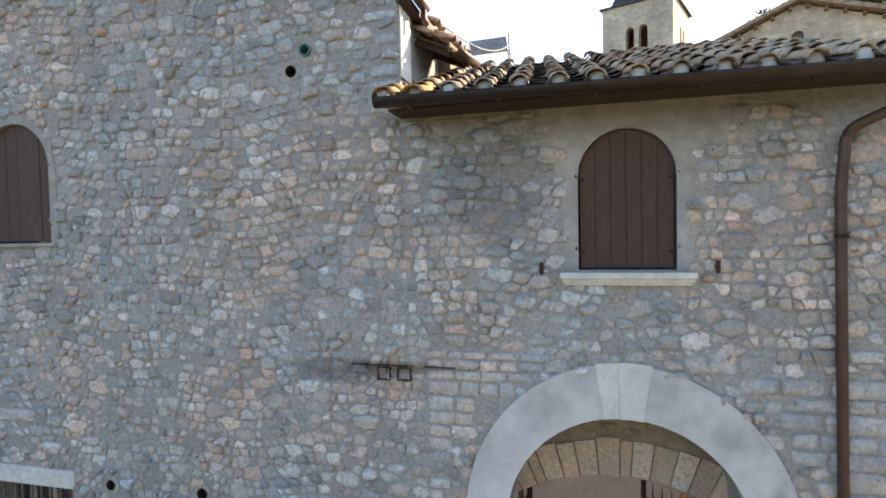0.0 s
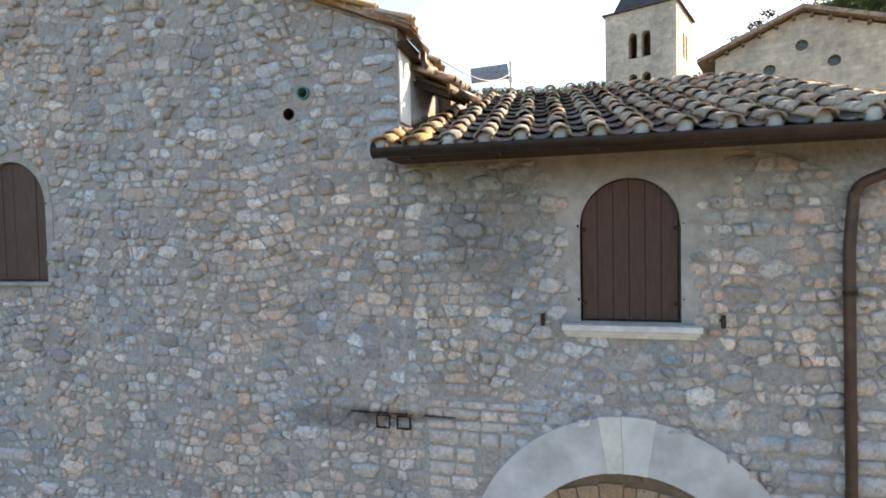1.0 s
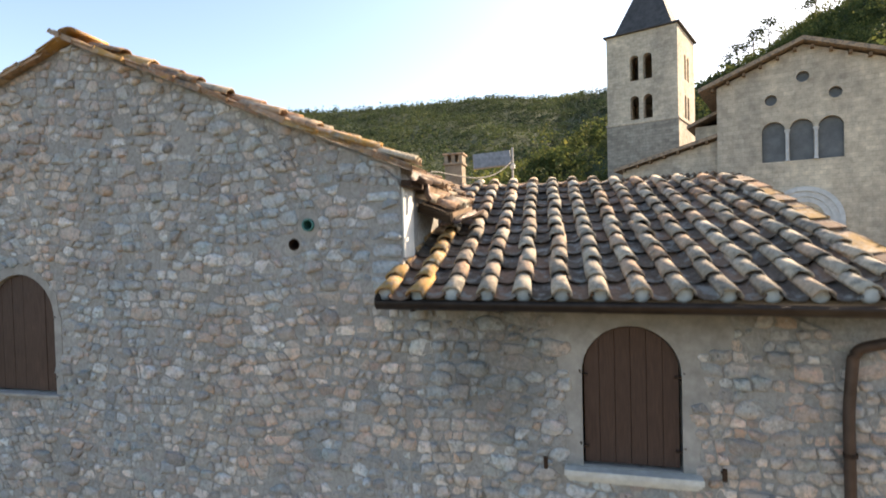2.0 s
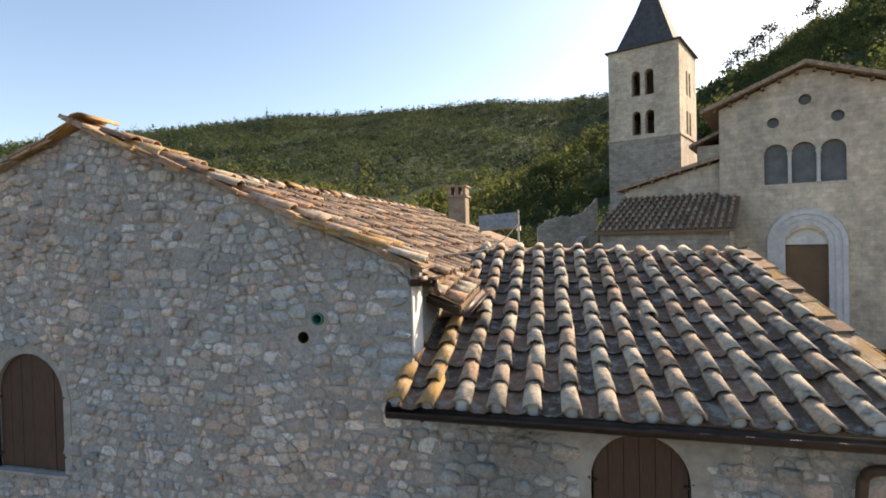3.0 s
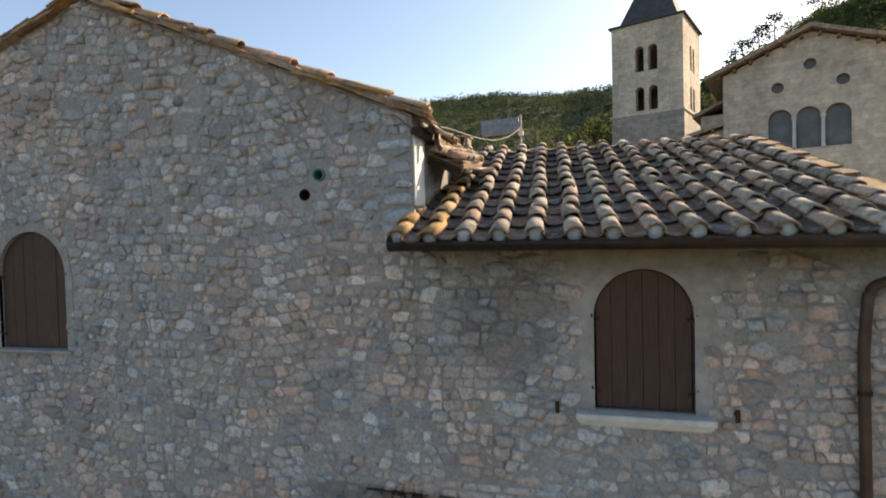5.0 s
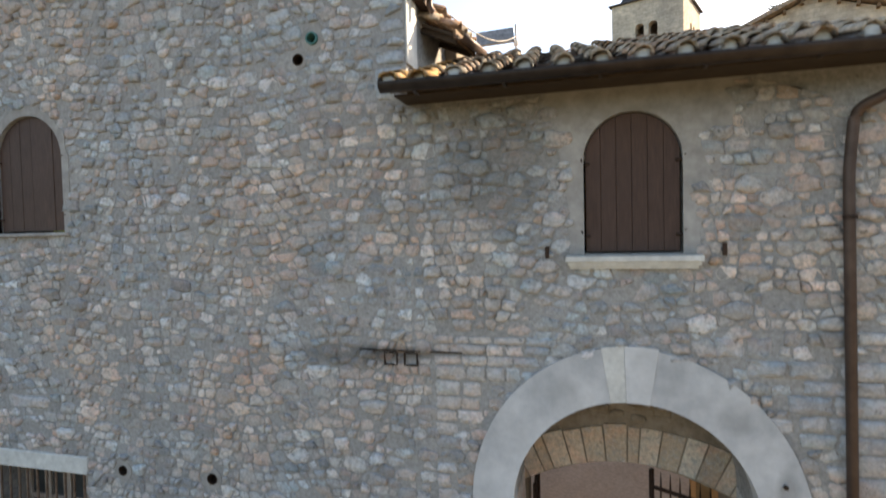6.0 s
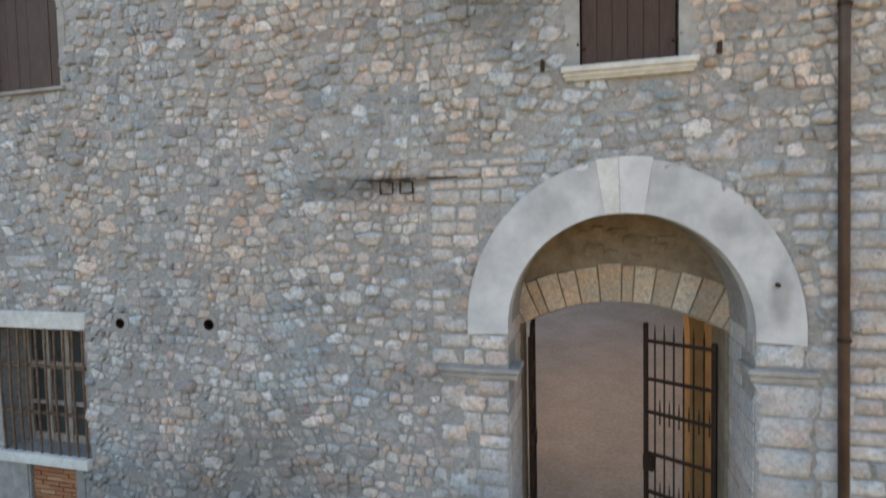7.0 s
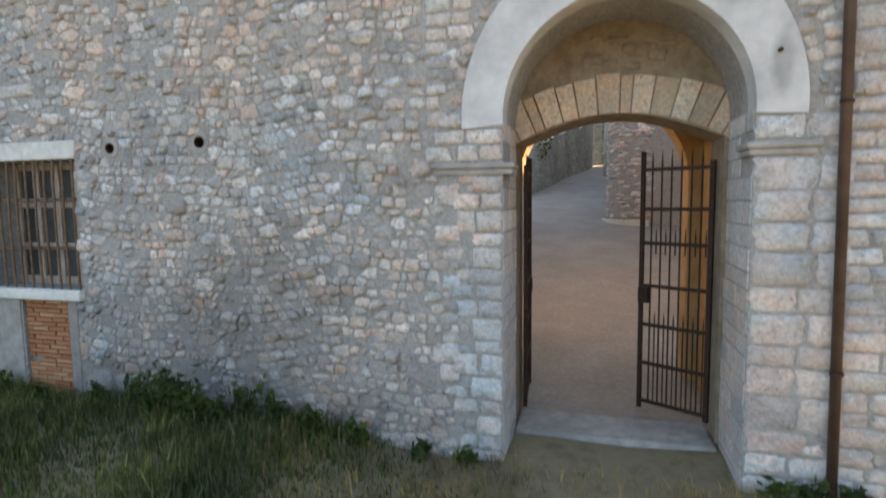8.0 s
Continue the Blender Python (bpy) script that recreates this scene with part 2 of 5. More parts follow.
def tile_material(name, single, lichen=0.0, red=False):
    m, t, b = nodes_of(name)
    if single:
        r = t.nodes.new("ShaderNodeObjectInfo").outputs["Random"]
    else:
        r = t.nodes.new("ShaderNodeNewGeometry").outputs["Random Per Island"]
    c = ramp(t, r, [(0.0, (0.19, 0.125, 0.085)), (0.3, (0.34, 0.22, 0.145)), (0.6, (0.44, 0.31, 0.21)), (0.85, (0.38, 0.21, 0.125)), (1.0, (0.52, 0.43, 0.33))] if red else [(0.0, (0.31, 0.25, 0.185)), (0.25, (0.44, 0.37, 0.28)), (0.5, (0.53, 0.455, 0.345)), (0.72, (0.47, 0.345, 0.24)), (0.86, (0.41, 0.265, 0.17)), (1.0, (0.6, 0.54, 0.44))])
    c = mix(t, 0.8, c, ramp(t, noise_at(t, 24.0, 7.0, 0.72), [(0.28, grey(0.4)), (0.5, grey(0.95)), (0.75, grey(1.3))]), "MULTIPLY")
    grime = ramp(t, noise_at(t, 7.0, 6.0, 0.7), [(0.5 if single else 0.42, grey(0.0)), (0.66 if single else 0.6, grey(1.0 if single else 0.8))])
    c = mix(t, grime, c, (0.13, 0.12, 0.105))
    pale = ramp(t, noise_at(t, 15.0, 6.0, 0.75), [(0.56, grey(0.0)), (0.64, grey(0.7 if single else 0.25))])
    c = mix(t, pale, c, (0.5, 0.47, 0.4))
    moss = ramp(t, noise_at(t, 9.0, 8.0, 0.8), [(0.6 - 0.25 * lichen, grey(0.0)), (0.68 - 0.2 * lichen, grey(0.85))])
    c = mix(t, moss, c, (0.4, 0.225, 0.06))
    finish(t, b, c, 0.92, 0.7, 45.0, 0.008)
    return m


mat_tile = tile_material("terracotta_tile", True, 0.0)
mat_tile_lichen = tile_material("lichened_terracotta_tile", True, 0.8)
mat_tile_red = tile_material("red_terracotta_tile", True, 0.25, True)
mat_tile_mass = tile_material("terracotta_tile_mass", False, 0.1, True)


def pan_material():
    m, t, b = nodes_of("dark_mossy_pan_tile")
    r = t.nodes.new("ShaderNodeObjectInfo").outputs["Random"]
    c = ramp(t, r, [(0.0, (0.11, 0.088, 0.07)), (0.6, (0.19, 0.145, 0.11)), (1.0, (0.27, 0.17, 0.115))])
    c = mix(t, 0.8, c, ramp(t, noise_at(t, 22.0, 7.0, 0.7), [(0.3, grey(0.45)), (0.7, grey(1.25))]), "MULTIPLY")
    c = mix(t, ramp(t, noise_at(t, 9.0, 6.0), [(0.52, grey(0.0)), (0.62, grey(0.8))]), c, (0.3, 0.29, 0.26))
    finish(t, b, c, 0.95, 0.8, 40.0, 0.01)
    return m


mat_pan = pan_material()


def foliage(name, stops, patch=0.05, glow=0.35):
    m, t, b = nodes_of(name)
    r = t.nodes.new("ShaderNodeNewGeometry").outputs["Random Per Island"]
    c = ramp(t, r, stops)
    # cool dark to warm bright patches; on the hills, sun and shade as colour
    c = mix(t, 0.7, c, ramp(t, noise_at(t, patch, 3.0), [(0.38, (0.45, 0.55, 0.6)), (0.62, (1.7, 1.55, 1.1))]), "MULTIPLY")
    c = mix(t, 0.6, c, ramp(t, noise_at(t, patch * 5, 3.0), [(0.38, grey(0.6)), (0.62, (1.5, 1.4, 1.1))]), "MULTIPLY")
    t.links.new(c, b.inputs["Base Color"])
    b.inputs["Roughness"].default_value = 0.8
    b.inputs["Specular IOR Level"].default_value = 0.15
    tr = t.nodes.new("ShaderNodeBsdfTranslucent")
    t.links.new(c, tr.inputs["Color"])
    ms = t.nodes.new("ShaderNodeMixShader")
    ms.inputs[0].default_value = glow
    t.links.new(b.outputs[0], ms.inputs[1])
    t.links.new(tr.outputs[0], ms.inputs[2])
    t.links.new(ms.outputs[0], t.nodes["Material Output"].inputs["Surface"])
    return m


# near leaves bright yellow-green, far ones dark blue-green: lighting and haze painted in
mat_leaf = foliage("forest_leaves", [(0.0, (0.07, 0.095, 0.04)), (0.7, (0.108, 0.125, 0.048)), (1.0, (0.14, 0.14, 0.056))], 0.03, 0.42)
mat_far_shade_leaf = foliage("far_shade_leaves", [(0.0, (0.04, 0.062, 0.04)), (0.7, (0.062, 0.085, 0.048)), (1.0, (0.085, 0.1, 0.05))], 0.012, 0.35)
mat_pine = foliage("pine_needles", [(0.0, (0.025, 0.04, 0.022)), (1.0, (0.06, 0.075, 0.04))])
mat_grass = foliage("grass_blades", [(0.0, (0.055, 0.08, 0.034)), (0.55, (0.088, 0.12, 0.05)), (0.85, (0.14, 0.15, 0.065)), (1.0, (0.31, 0.25, 0.15))], 0.8)
mat_weed = foliage("weed_leaves", [(0.0, (0.03, 0.052, 0.02)), (1.0, (0.065, 0.1, 0.034))], 1.0)
mat_dry = foliage("dry_grass_blades", [(0.0, (0.25, 0.18, 0.1)), (0.6, (0.36, 0.27, 0.16)), (1.0, (0.14, 0.13, 0.06))], 0.8)


def ground_material():
    m, t, b = nodes_of("ground_earth_and_scrub")
    c = ramp(t, noise_at(t, 5.0, 8.0, 0.7), [(0.3, (0.17, 0.13, 0.095)), (0.55, (0.29, 0.23, 0.16)), (0.75, (0.2, 0.18, 0.1))])
    c = mix(t, 0.6, c, ramp(t, noise_at(t, 0.06, 4.0), [(0.35, (0.5, 0.6, 0.4)), (0.65, (1.1, 1.1, 0.9))]), "MULTIPLY")
    finish(t, b, c, 0.97, 0.7, 14.0, 0.03)
    return m


mat_ground = ground_material()
mat_undergrowth = plain("dark_wood_undergrowth", (0.022, 0.034, 0.014), (0.06, 0.075, 0.03), 0.97, 0.25, 0.6, 1.5, 0.2, big=0.02)


def brick_material():
    m, t, b = nodes_of("old_red_brick")
    c = ramp(t, t.nodes.new("ShaderNodeObjectInfo").outputs["Random"], [(0.0, (0.3, 0.12, 0.06)), (0.6, (0.42, 0.19, 0.095)), (1.0, (0.46, 0.27, 0.15))])
    c = mix(t, 0.6, c, ramp(t, noise_at(t, 45.0, 5.0), [(0.3, grey(0.6)), (0.7, grey(1.25))]), "MULTIPLY")
    finish(t, b, c, 0.95, 0.6, 80.0, 0.004)
    return m


mat_brick = brick_material()


# ---- builders ----
def part(name, bm, material, parent=None, label="", smooth=False):
    me = bpy.data.meshes.new(name)
    bm.to_mesh(me)
    bm.free()
    return mesh_part(name, me, material, parent, label, smooth)


def mesh_part(name, me, material, parent=None, label="", smooth=False):
    if material and not me.materials:
        me.materials.append(material)
    if smooth:
        me.polygons.foreach_set("use_smooth", [True] * len(me.polygons))
    ob = new(name, me)
    if parent:
        ob.parent = parent
    if label:
        tagged(ob, label)
    return ob


def raw(name, verts, faces, material, parent=None, label="", smooth=False):
    me = bpy.data.meshes.new(name)
    me.from_pydata(verts, [], faces)
    me.update()
    return mesh_part(name, me, material, parent, label, smooth)


def empty(name, m, label, category, group="", kind=""):
    ob = new(name)
    ob.matrix_world = m
    return tagged(ob, label, category, group, kind)


def box(x0, x1, y0, y1, z0, z1, bevel=0.0, bm=None):
    bm = bm or bmesh.new()
    m = Matrix.LocRotScale(((x0 + x1) / 2, (y0 + y1) / 2, (z0 + z1) / 2), None, (abs(x1 - x0), abs(y1 - y0), abs(z1 - z0)))
    r = bmesh.ops.create_cube(bm, size=1, matrix=m)
    if bevel:
        es = list({e for v in r["verts"] for e in v.link_edges})
        bmesh.ops.bevel(bm, geom=es, offset=bevel, segments=2, affect="EDGES", profile=0.5)
    return bm


def slab(outline, y0, y1, holes=(), bm=None):
    """A plate in the plane of x and z between y0 (front) and y1, with holes through it."""
    bm = bm or bmesh.new()
    edges = []
    for loop in (outline, *holes):
        vs = [bm.verts.new((x, y0, z)) for x, z in loop]
        edges += [bm.edges.new((vs[i], vs[(i + 1) % len(vs)])) for i in range(len(vs))]
    res = bmesh.ops.triangle_fill(bm, edges=edges, use_beauty=True, use_dissolve=False)
    faces = [g for g in res["geom"] if isinstance(g, bmesh.types.BMFace)]
    ext = bmesh.ops.extrude_face_region(bm, geom=faces)
    for g in ext["geom"]:
        if isinstance(g, bmesh.types.BMVert):
            g.co.y += y1 - y0
    bmesh.ops.recalc_face_normals(bm, faces=bm.faces[:])
    return bm


def prism(outline, y0, y1):
    """A plate of convex outline between y0 and y1."""
    bm = bmesh.new()
    f = [bm.verts.new((x, y0, z)) for x, z in outline]
    b = [bm.verts.new((x, y1, z)) for x, z in outline]
    n = len(f)
    bm.faces.new(f)
    bm.faces.new(b[::-1])
    for i in range(n):
        bm.faces.new((f[(i + 1) % n], f[i], b[i], b[(i + 1) % n]))
    bmesh.ops.recalc_face_normals(bm, faces=bm.faces[:])
    return bm


def arch(cx, z0, half, spring, rise, n=18):
    """Outline of an arched opening, counter-clockwise from its lower left corner."""
    pts = [(cx - half, z0), (cx + half, z0)]
    pts += [(cx + half * math.cos(math.pi * i / n), spring + rise * math.sin(math.pi * i / n)) for i in range(n + 1)]
    return pts


def disc(cx, cz, r, n=20):
    return [(cx + r * math.cos(2 * math.pi * i / n), cz + r * math.sin(2 * math.pi * i / n)) for i in range(n)]


def tube(path, r, n=10, bm=None, cap=True):
    """A round bar along a list of points."""
    bm = bm or bmesh.new()
    rings = []
    pts = [Vector(p) for p in path]
    for i, p in enumerate(pts):
        d = (pts[min(i + 1, len(pts) - 1)] - pts[max(i - 1, 0)]).normalized()
        a = d.cross(Vector((0.31, 0.2, 0.93)) if abs(d.z) < 0.9 else Vector((1, 0.1, 0))).normalized()
        b = d.cross(a)
        rr = r[i] if isinstance(r, (list, tuple)) else r
        rings.append([bm.verts.new(p + rr * (a * math.cos(2 * math.pi * k / n) + b * math.sin(2 * math.pi * k / n))) for k in range(n)])
    for r0, r1 in zip(rings, rings[1:]):
        for k in range(n):
            bm.faces.new((r0[k], r0[(k + 1) % n], r1[(k + 1) % n], r1[k]))
    if cap:
        bm.faces.new(rings[0][::-1])
        bm.faces.new(rings[-1])
    bmesh.ops.recalc_face_normals(bm, faces=bm.faces[:])
    return bm


def lathe_ring(cx, cz, y0, y1, r_in, r_out, n=24):
    """A ring round the y axis: a pipe's end in the wall."""
    return slab(disc(cx, cz, r_out, n), y0, y1, [disc(cx, cz, r_in, n)])


def bent(points, r=0.12, steps=5):
    """Rounds the corners of a bar's path."""
    pts = [Vector(p) for p in points]
    out = [pts[0]]
    for a, b, c in zip(pts, pts[1:], pts[2:]):
        p, q = b + (a - b).normalized() * r, b + (c - b).normalized() * r
        out += [(p * (1 - s) + b * s) * (1 - s) + (b * (1 - s) + q * s) * s for s in (i / steps for i in range(steps + 1))]
    return out + [pts[-1]]


# ---- ground ----
def smooth(a, b, v):
    s = np.clip((np.asarray(v, float) - a) / (b - a), 0, 1)
    return s * s * (3 - 2 * s)


EYE0 = np.array([0.3, -0.3])
RIDGE_AZ = [-30, 40, 55, 65.4, 69.9, 71.9, 76.4, 79.2, 84, 87.8, 93, 99, 110, 116, 122, 129, 134, 139, 144, 170, 230]
RIDGE_EL = [3, 8, 16, 19.7, 17.6, 16.4, 14.4, 13.1, 13.5, 14.4, 14.0, 14.5, 13.8, 13.3, 13.0, 11.7, 10.9, 10.3, 8.8, 5, 3]


SPUR_AZ = [60, 70, 80, 86, 89, 94.5, 101, 108, 113, 118, 125, 135, 145, 160]
SPUR_EL = [8, 10, 11, 10.6, 9.6, 7.6, 5.9, 4.6, 5.0, 6.2, 7.2, 7.6, 7.0, 3]


def hill(x, y):
    """Height of the ground: yard, lane rising behind the gate, a wooded spur and hills beyond."""
    dx, dy = x - EYE0[0], y - EYE0[1]
    r = np.hypot(dx, dy)
    az = np.degrees(np.arctan2(dy, dx))
    az = np.where(az < -90, az + 360, az)
    el = np.interp(az, RIDGE_AZ, RIDGE_EL)
    top = 260 + 390 * smooth(76, 92, az)
    foot = 60 + 85 * smooth(76, 92, az)
    peak = 7.2 + np.tan(np.radians(el)) * top - 4.0
    base = -0.28 + 0.13 * np.clip(y - 5.6, 0, 36) + 0.2 * smooth(-0.7, -2.6, x) * smooth(2.0, 4.0, y) * (y < 4.3)
    s = np.clip((r - foot) / (top - foot), 0, None)
    rise = np.where(s < 1, s ** 1.1, 1 - 0.12 * (s - 1))
    bumps = 0.02 * np.sin(3.1 * x + 1.3 * y) * np.cos(2.3 * y - x) + 3.0 * smooth(60, 140, r) * (np.sin(0.05 * x + 1) * np.cos(0.043 * y)) * (s < 0.9)
    far = base * (1 - smooth(50, 90, r)) + smooth(50, 90, r) * 4 + np.maximum(peak - 4, 0) * rise
    crest = 150 * np.tan(np.radians(np.interp(az, SPUR_AZ, SPUR_EL))) + 1.5
    spur = 4 + (crest - 4) * smooth(66, 150, r) * (1 - 0.7 * smooth(150, 270, r))
    return np.where(r > 66, np.maximum(far, spur), far) + bumps


def build_ground():
    rings = np.sort(np.concatenate([[0.3], np.geomspace(0.8, 30, 60), np.geomspace(33, 1600, 55), np.linspace(122, 178, 7), np.linspace(236, 281, 8), np.linspace(575, 671, 13)]))
    n = 300
    az = np.linspace(0, 2 * np.pi, n, endpoint=False)
    x = EYE0[0] + rings[:, None] * np.cos(az)
    y = EYE0[1] + rings[:, None] * np.sin(az)
    z = hill(x, y)
    verts = np.stack([x, y, z], -1).reshape(-1, 3).tolist()
    faces = [(i * n + k, (i + 1) * n + k, (i + 1) * n + (k + 1) % n, i * n + (k + 1) % n) for i in range(len(rings) - 1) for k in range(n)]
    faces.append(tuple(range(n)))
    ob = raw("ground", verts, faces, mat_ground, smooth=True)
    ob.data.materials.append(mat_undergrowth)
    first = int(np.argmax(rings > 48))
    ob.data.polygons.foreach_set("material_index", [1 if f // n >= first and f < len(faces) - 1 else 0 for f in range(len(faces))])
    tagged(ob, "bare earth and scrub rising to wooded hills", "ground", kind="structure")


build_ground()


def build_road():
    """The lane: through the passage and up the slope behind it."""
    ys = np.linspace(5.003, 42, 76)
    verts, faces = [], []
    for y in ys:
        left = -0.5 - 0.9 * smooth(6.4, 9, y) - 0.8 * smooth(9, 25, y) + 1.9 * smooth(26, 39, y)
        right = 1.8 + 1.6 * smooth(6.5, 10, y)
        for k in range(7):
            x = left + (right - left) * k / 6
            verts.append((x, y, float(hill(np.array(x), np.array(y))) + 0.03 - 0.01 * abs(k - 3) / 3))
    for i in range(len(ys) - 1):
        for k in range(6):
            a = i * 7 + k
            faces.append((a, a + 1, a + 8, a + 7))
    ob = raw("road", verts, faces, mat_road, smooth=True)
    tagged(ob, "worn grey-brown lane climbing behind the gate", "road", kind="structure")
    bm = box(-0.29, 1.49, 4.6, 5.15, -0.5, -0.232, 0.03)
    tagged(part("threshold", bm, mat_plaster), "worn stone threshold in the gateway", "threshold", kind="structure")


build_road()

# ---- the front walls, y = 4 ----
GATE_X, GATE_R, GATE_S = 0.615, 0.915, 2.615
LWIN = arch(-5.317, 4.95, 0.452, 5.72, 0.45)
RWIN = arch(0.647, 4.66, 0.355, 5.38, 0.36)
BWIN = [(-5.95, 1.07), (-4.73, 1.07), (-4.73, 2.43), (-5.95, 2.43)]
BRICK = [(-5.6, -0.45), (-4.96, -0.45), (-4.96, 0.94), (-5.6, 0.94)]
VENTS = [(-2.131, 6.41, 0.052), (-1.984, 6.577, 0.055), (-4.262, 2.521, 0.052), (-3.2, 2.539, 0.055)]


def gable_top(x):
    return 8.44 - 0.418 * (x + 4.5) if x > -4.5 else 8.44 + 0.35 * (x + 4.5)


wall_gable = part("wall_gable", slab([(-8.5, -0.7), (-1.13, -0.7), (-1.13, gable_top(-1.13)), (-4.5, 8.44), (-8.5, gable_top(-8.5))], 4.0, 4.6,
                                     [LWIN, BWIN, BRICK] + [disc(x, z, r + 0.004) for x, z, r in VENTS]), mat_mortar)
tagged(wall_gable, "rubble stone gable wall with grey lime mortar", "wall", kind="structure")
gate_arc = [(GATE_X - GATE_R * math.cos(math.pi * i / 28), GATE_S + GATE_R * math.sin(math.pi * i / 28)) for i in range(29)]
wall_gate = part("wall_gate", slab([(-1.13, -0.7), (-0.3, -0.7), *gate_arc, (1.53, -0.7), (2.55, -0.7), (2.55, 5.97), (-1.13, 5.97)], 4.0, 4.76, [RWIN]), mat_mortar)
tagged(wall_gate, "rubble stone gatehouse wall with an arched gateway", "wall", kind="structure")

# passage behind the gate arch
SEG = [(-0.3 + 1.8 * i / 14, 2.48 + 0.24 * math.sin(math.pi * i / 14)) for i in range(15)]
wall_inner = part("wall_inner", slab([(-1.13, -0.7), (-0.3, -0.7), *SEG, (1.5, -0.7), (2.6, -0.7), (2.6, 4.6), (-1.13, 4.6)], 4.78, 5.32), mat_tunnel)
tagged(wall_inner, "earthy rendered wall over a segmental inner arch", "wall", kind="structure")
FAR = arch(0.5, -0.7, 0.96, 2.15, 0.98, 20)
wall_back = part("wall_back", slab([(-1.13, -0.7), *[p for p in FAR[:1]], *FAR[2:][::-1], FAR[1], (1.98, -0.7), (1.98, 6.78), (-1.13, 6.78)], 6.25, 6.65), mat_ochre)
tagged(wall_back, "ochre plastered back wall with an arched opening", "wall", kind="structure")
for n, (x0, x1) in enumerate(((-1.1, -0.47), (1.6, 2.2))):
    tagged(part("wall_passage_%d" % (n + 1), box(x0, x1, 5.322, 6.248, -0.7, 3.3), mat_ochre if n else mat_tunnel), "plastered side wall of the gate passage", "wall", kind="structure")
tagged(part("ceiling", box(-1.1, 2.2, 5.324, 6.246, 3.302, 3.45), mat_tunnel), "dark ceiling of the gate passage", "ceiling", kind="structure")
tagged(raw("wall_end", [(2.13, 4.764, -0.7), (2.53, 4.764, -0.7), (2.07, 6.64, -0.7), (1.7, 6.24, -0.7), (2.13, 4.764, 6.24), (2.53, 4.764, 6.24), (2.07, 6.64, 6.8), (1.7, 6.24, 6.68)],
                                [(0, 3, 2, 1), (4, 5, 6, 7), (0, 1, 5, 4), (1, 2, 6, 5), (2, 3, 7, 6), (3, 0, 4, 7)], mat_mortar), "stone end wall of the gatehouse", "wall", kind="structure")
tagged(part("wall_side", box(-1.6, -1.132, 4.602, 12.0, 0.0, 6.85), mat_mortar), "rubble side wall of the gabled house", "wall", kind="structure")
# added out of view: blocks the low sun from the passage floor and lane
tagged(part("sun_block_wall", box(2.95, 3.35, 6.9, 16.2, -0.5, 5.0), mat_mortar), "unseen wall added to keep the sun off the lane", "wall", kind="structure")
tagged(part("plaster_strip", box(-1.129, -1.112, 4.004, 4.27, 6.28, 6.9, 0.004), mat_white), "sunlit white limewash on the house corner", "trim", kind="structure")

# ---- stonework ----
rng = np.random.default_rng(7)
BLOCKS = []      # squared blocks: x0, x1, z0, z1


def block_rows(x0, x1, z0, z1, rows, widths, flush_right=False, skip=0.0):
    z = z0
    while z < z1 - 0.05:
        h = min(rng.uniform(*rows), z1 - z)
        if z1 - z - h < 0.06:
            h = z1 - z
        x = x1 if flush_right else x0
        while (x > x0 + 0.08) if flush_right else (x < x1 - 0.08):
            w = rng.uniform(*widths)
            a, b = (x - w, x) if flush_right else (x, x + w)
            a, b = max(a, x0 - 0.12), min(b, x1 + 0.12)
            if rng.random() >= skip:
                BLOCKS.append((a, b, z, z + h))
            x = a if flush_right else b
        z += h


def in_ring(x, z, r=1.3):
    return z > 2.55 and math.hypot(x - GATE_X, z - GATE_S) < r or (z <= 2.56 and -0.3 < x < 1.53)


block_rows(-0.62, -0.3, -0.35, 2.16, (0.11, 0.2), (0.17, 0.32), True)
block_rows(-0.95, -0.66, 0.1, 2.1, (0.11, 0.2), (0.16, 0.3), True, 0.72)
block_rows(-0.85, -0.3, 2.275, 2.54, (0.1, 0.14), (0.18, 0.34), True)
block_rows(1.53, 2.05, -0.35, 2.25, (0.15, 0.27), (0.22, 0.46))
block_rows(1.53, 2.02, 2.37, 2.54, (0.12, 0.16), (0.18, 0.34))
block_rows(2.1, 2.5, -0.35, 4.1, (0.1, 0.17), (0.16, 0.36), skip=0.12)
block_rows(-0.95, 0.05, 3.62, 4.0, (0.08, 0.13), (0.12, 0.3), skip=0.1)
block_rows(1.2, 2.1, 3.5, 4.05, (0.09, 0.15), (0.14, 0.34), skip=0.1)
block_rows(-0.95, -0.6, 2.56, 3.62, (0.09, 0.14), (0.12, 0.26), skip=0.2)
block_rows(1.75, 2.1, 2.56, 3.5, (0.1, 0.15), (0.14, 0.26), skip=0.2)
BLOCKS = [b for b in BLOCKS if not (in_ring((b[0] + b[1]) / 2, (b[2] + b[3]) / 2, 1.36) or in_ring(b[0], b[2], 1.3) or in_ring(b[1], b[2], 1.3))]
# single squared stones in the gable wall: over the barred window and at the corner
BLOCKS += [(-4.78, -4.42, -0.02, 0.24), (-4.4, -4.1, 0.0, 0.2), (-2.05, -1.9, 5.6, 5.71), (-3.04, -2.9, 5.58, 5.7), (-2.56, -2.42, 5.47, 5.58), (-5.75, -5.2, 3.08, 3.22), (-1.42, -1.14, 5.98, 6.12), (-1.42, -1.14, 6.14, 6.26), (-1.36, -1.14, 6.55, 6.66), (-1.44, -1.14, 6.75, 6.84), (-1.4, -1.14, 6.28, 6.4)]


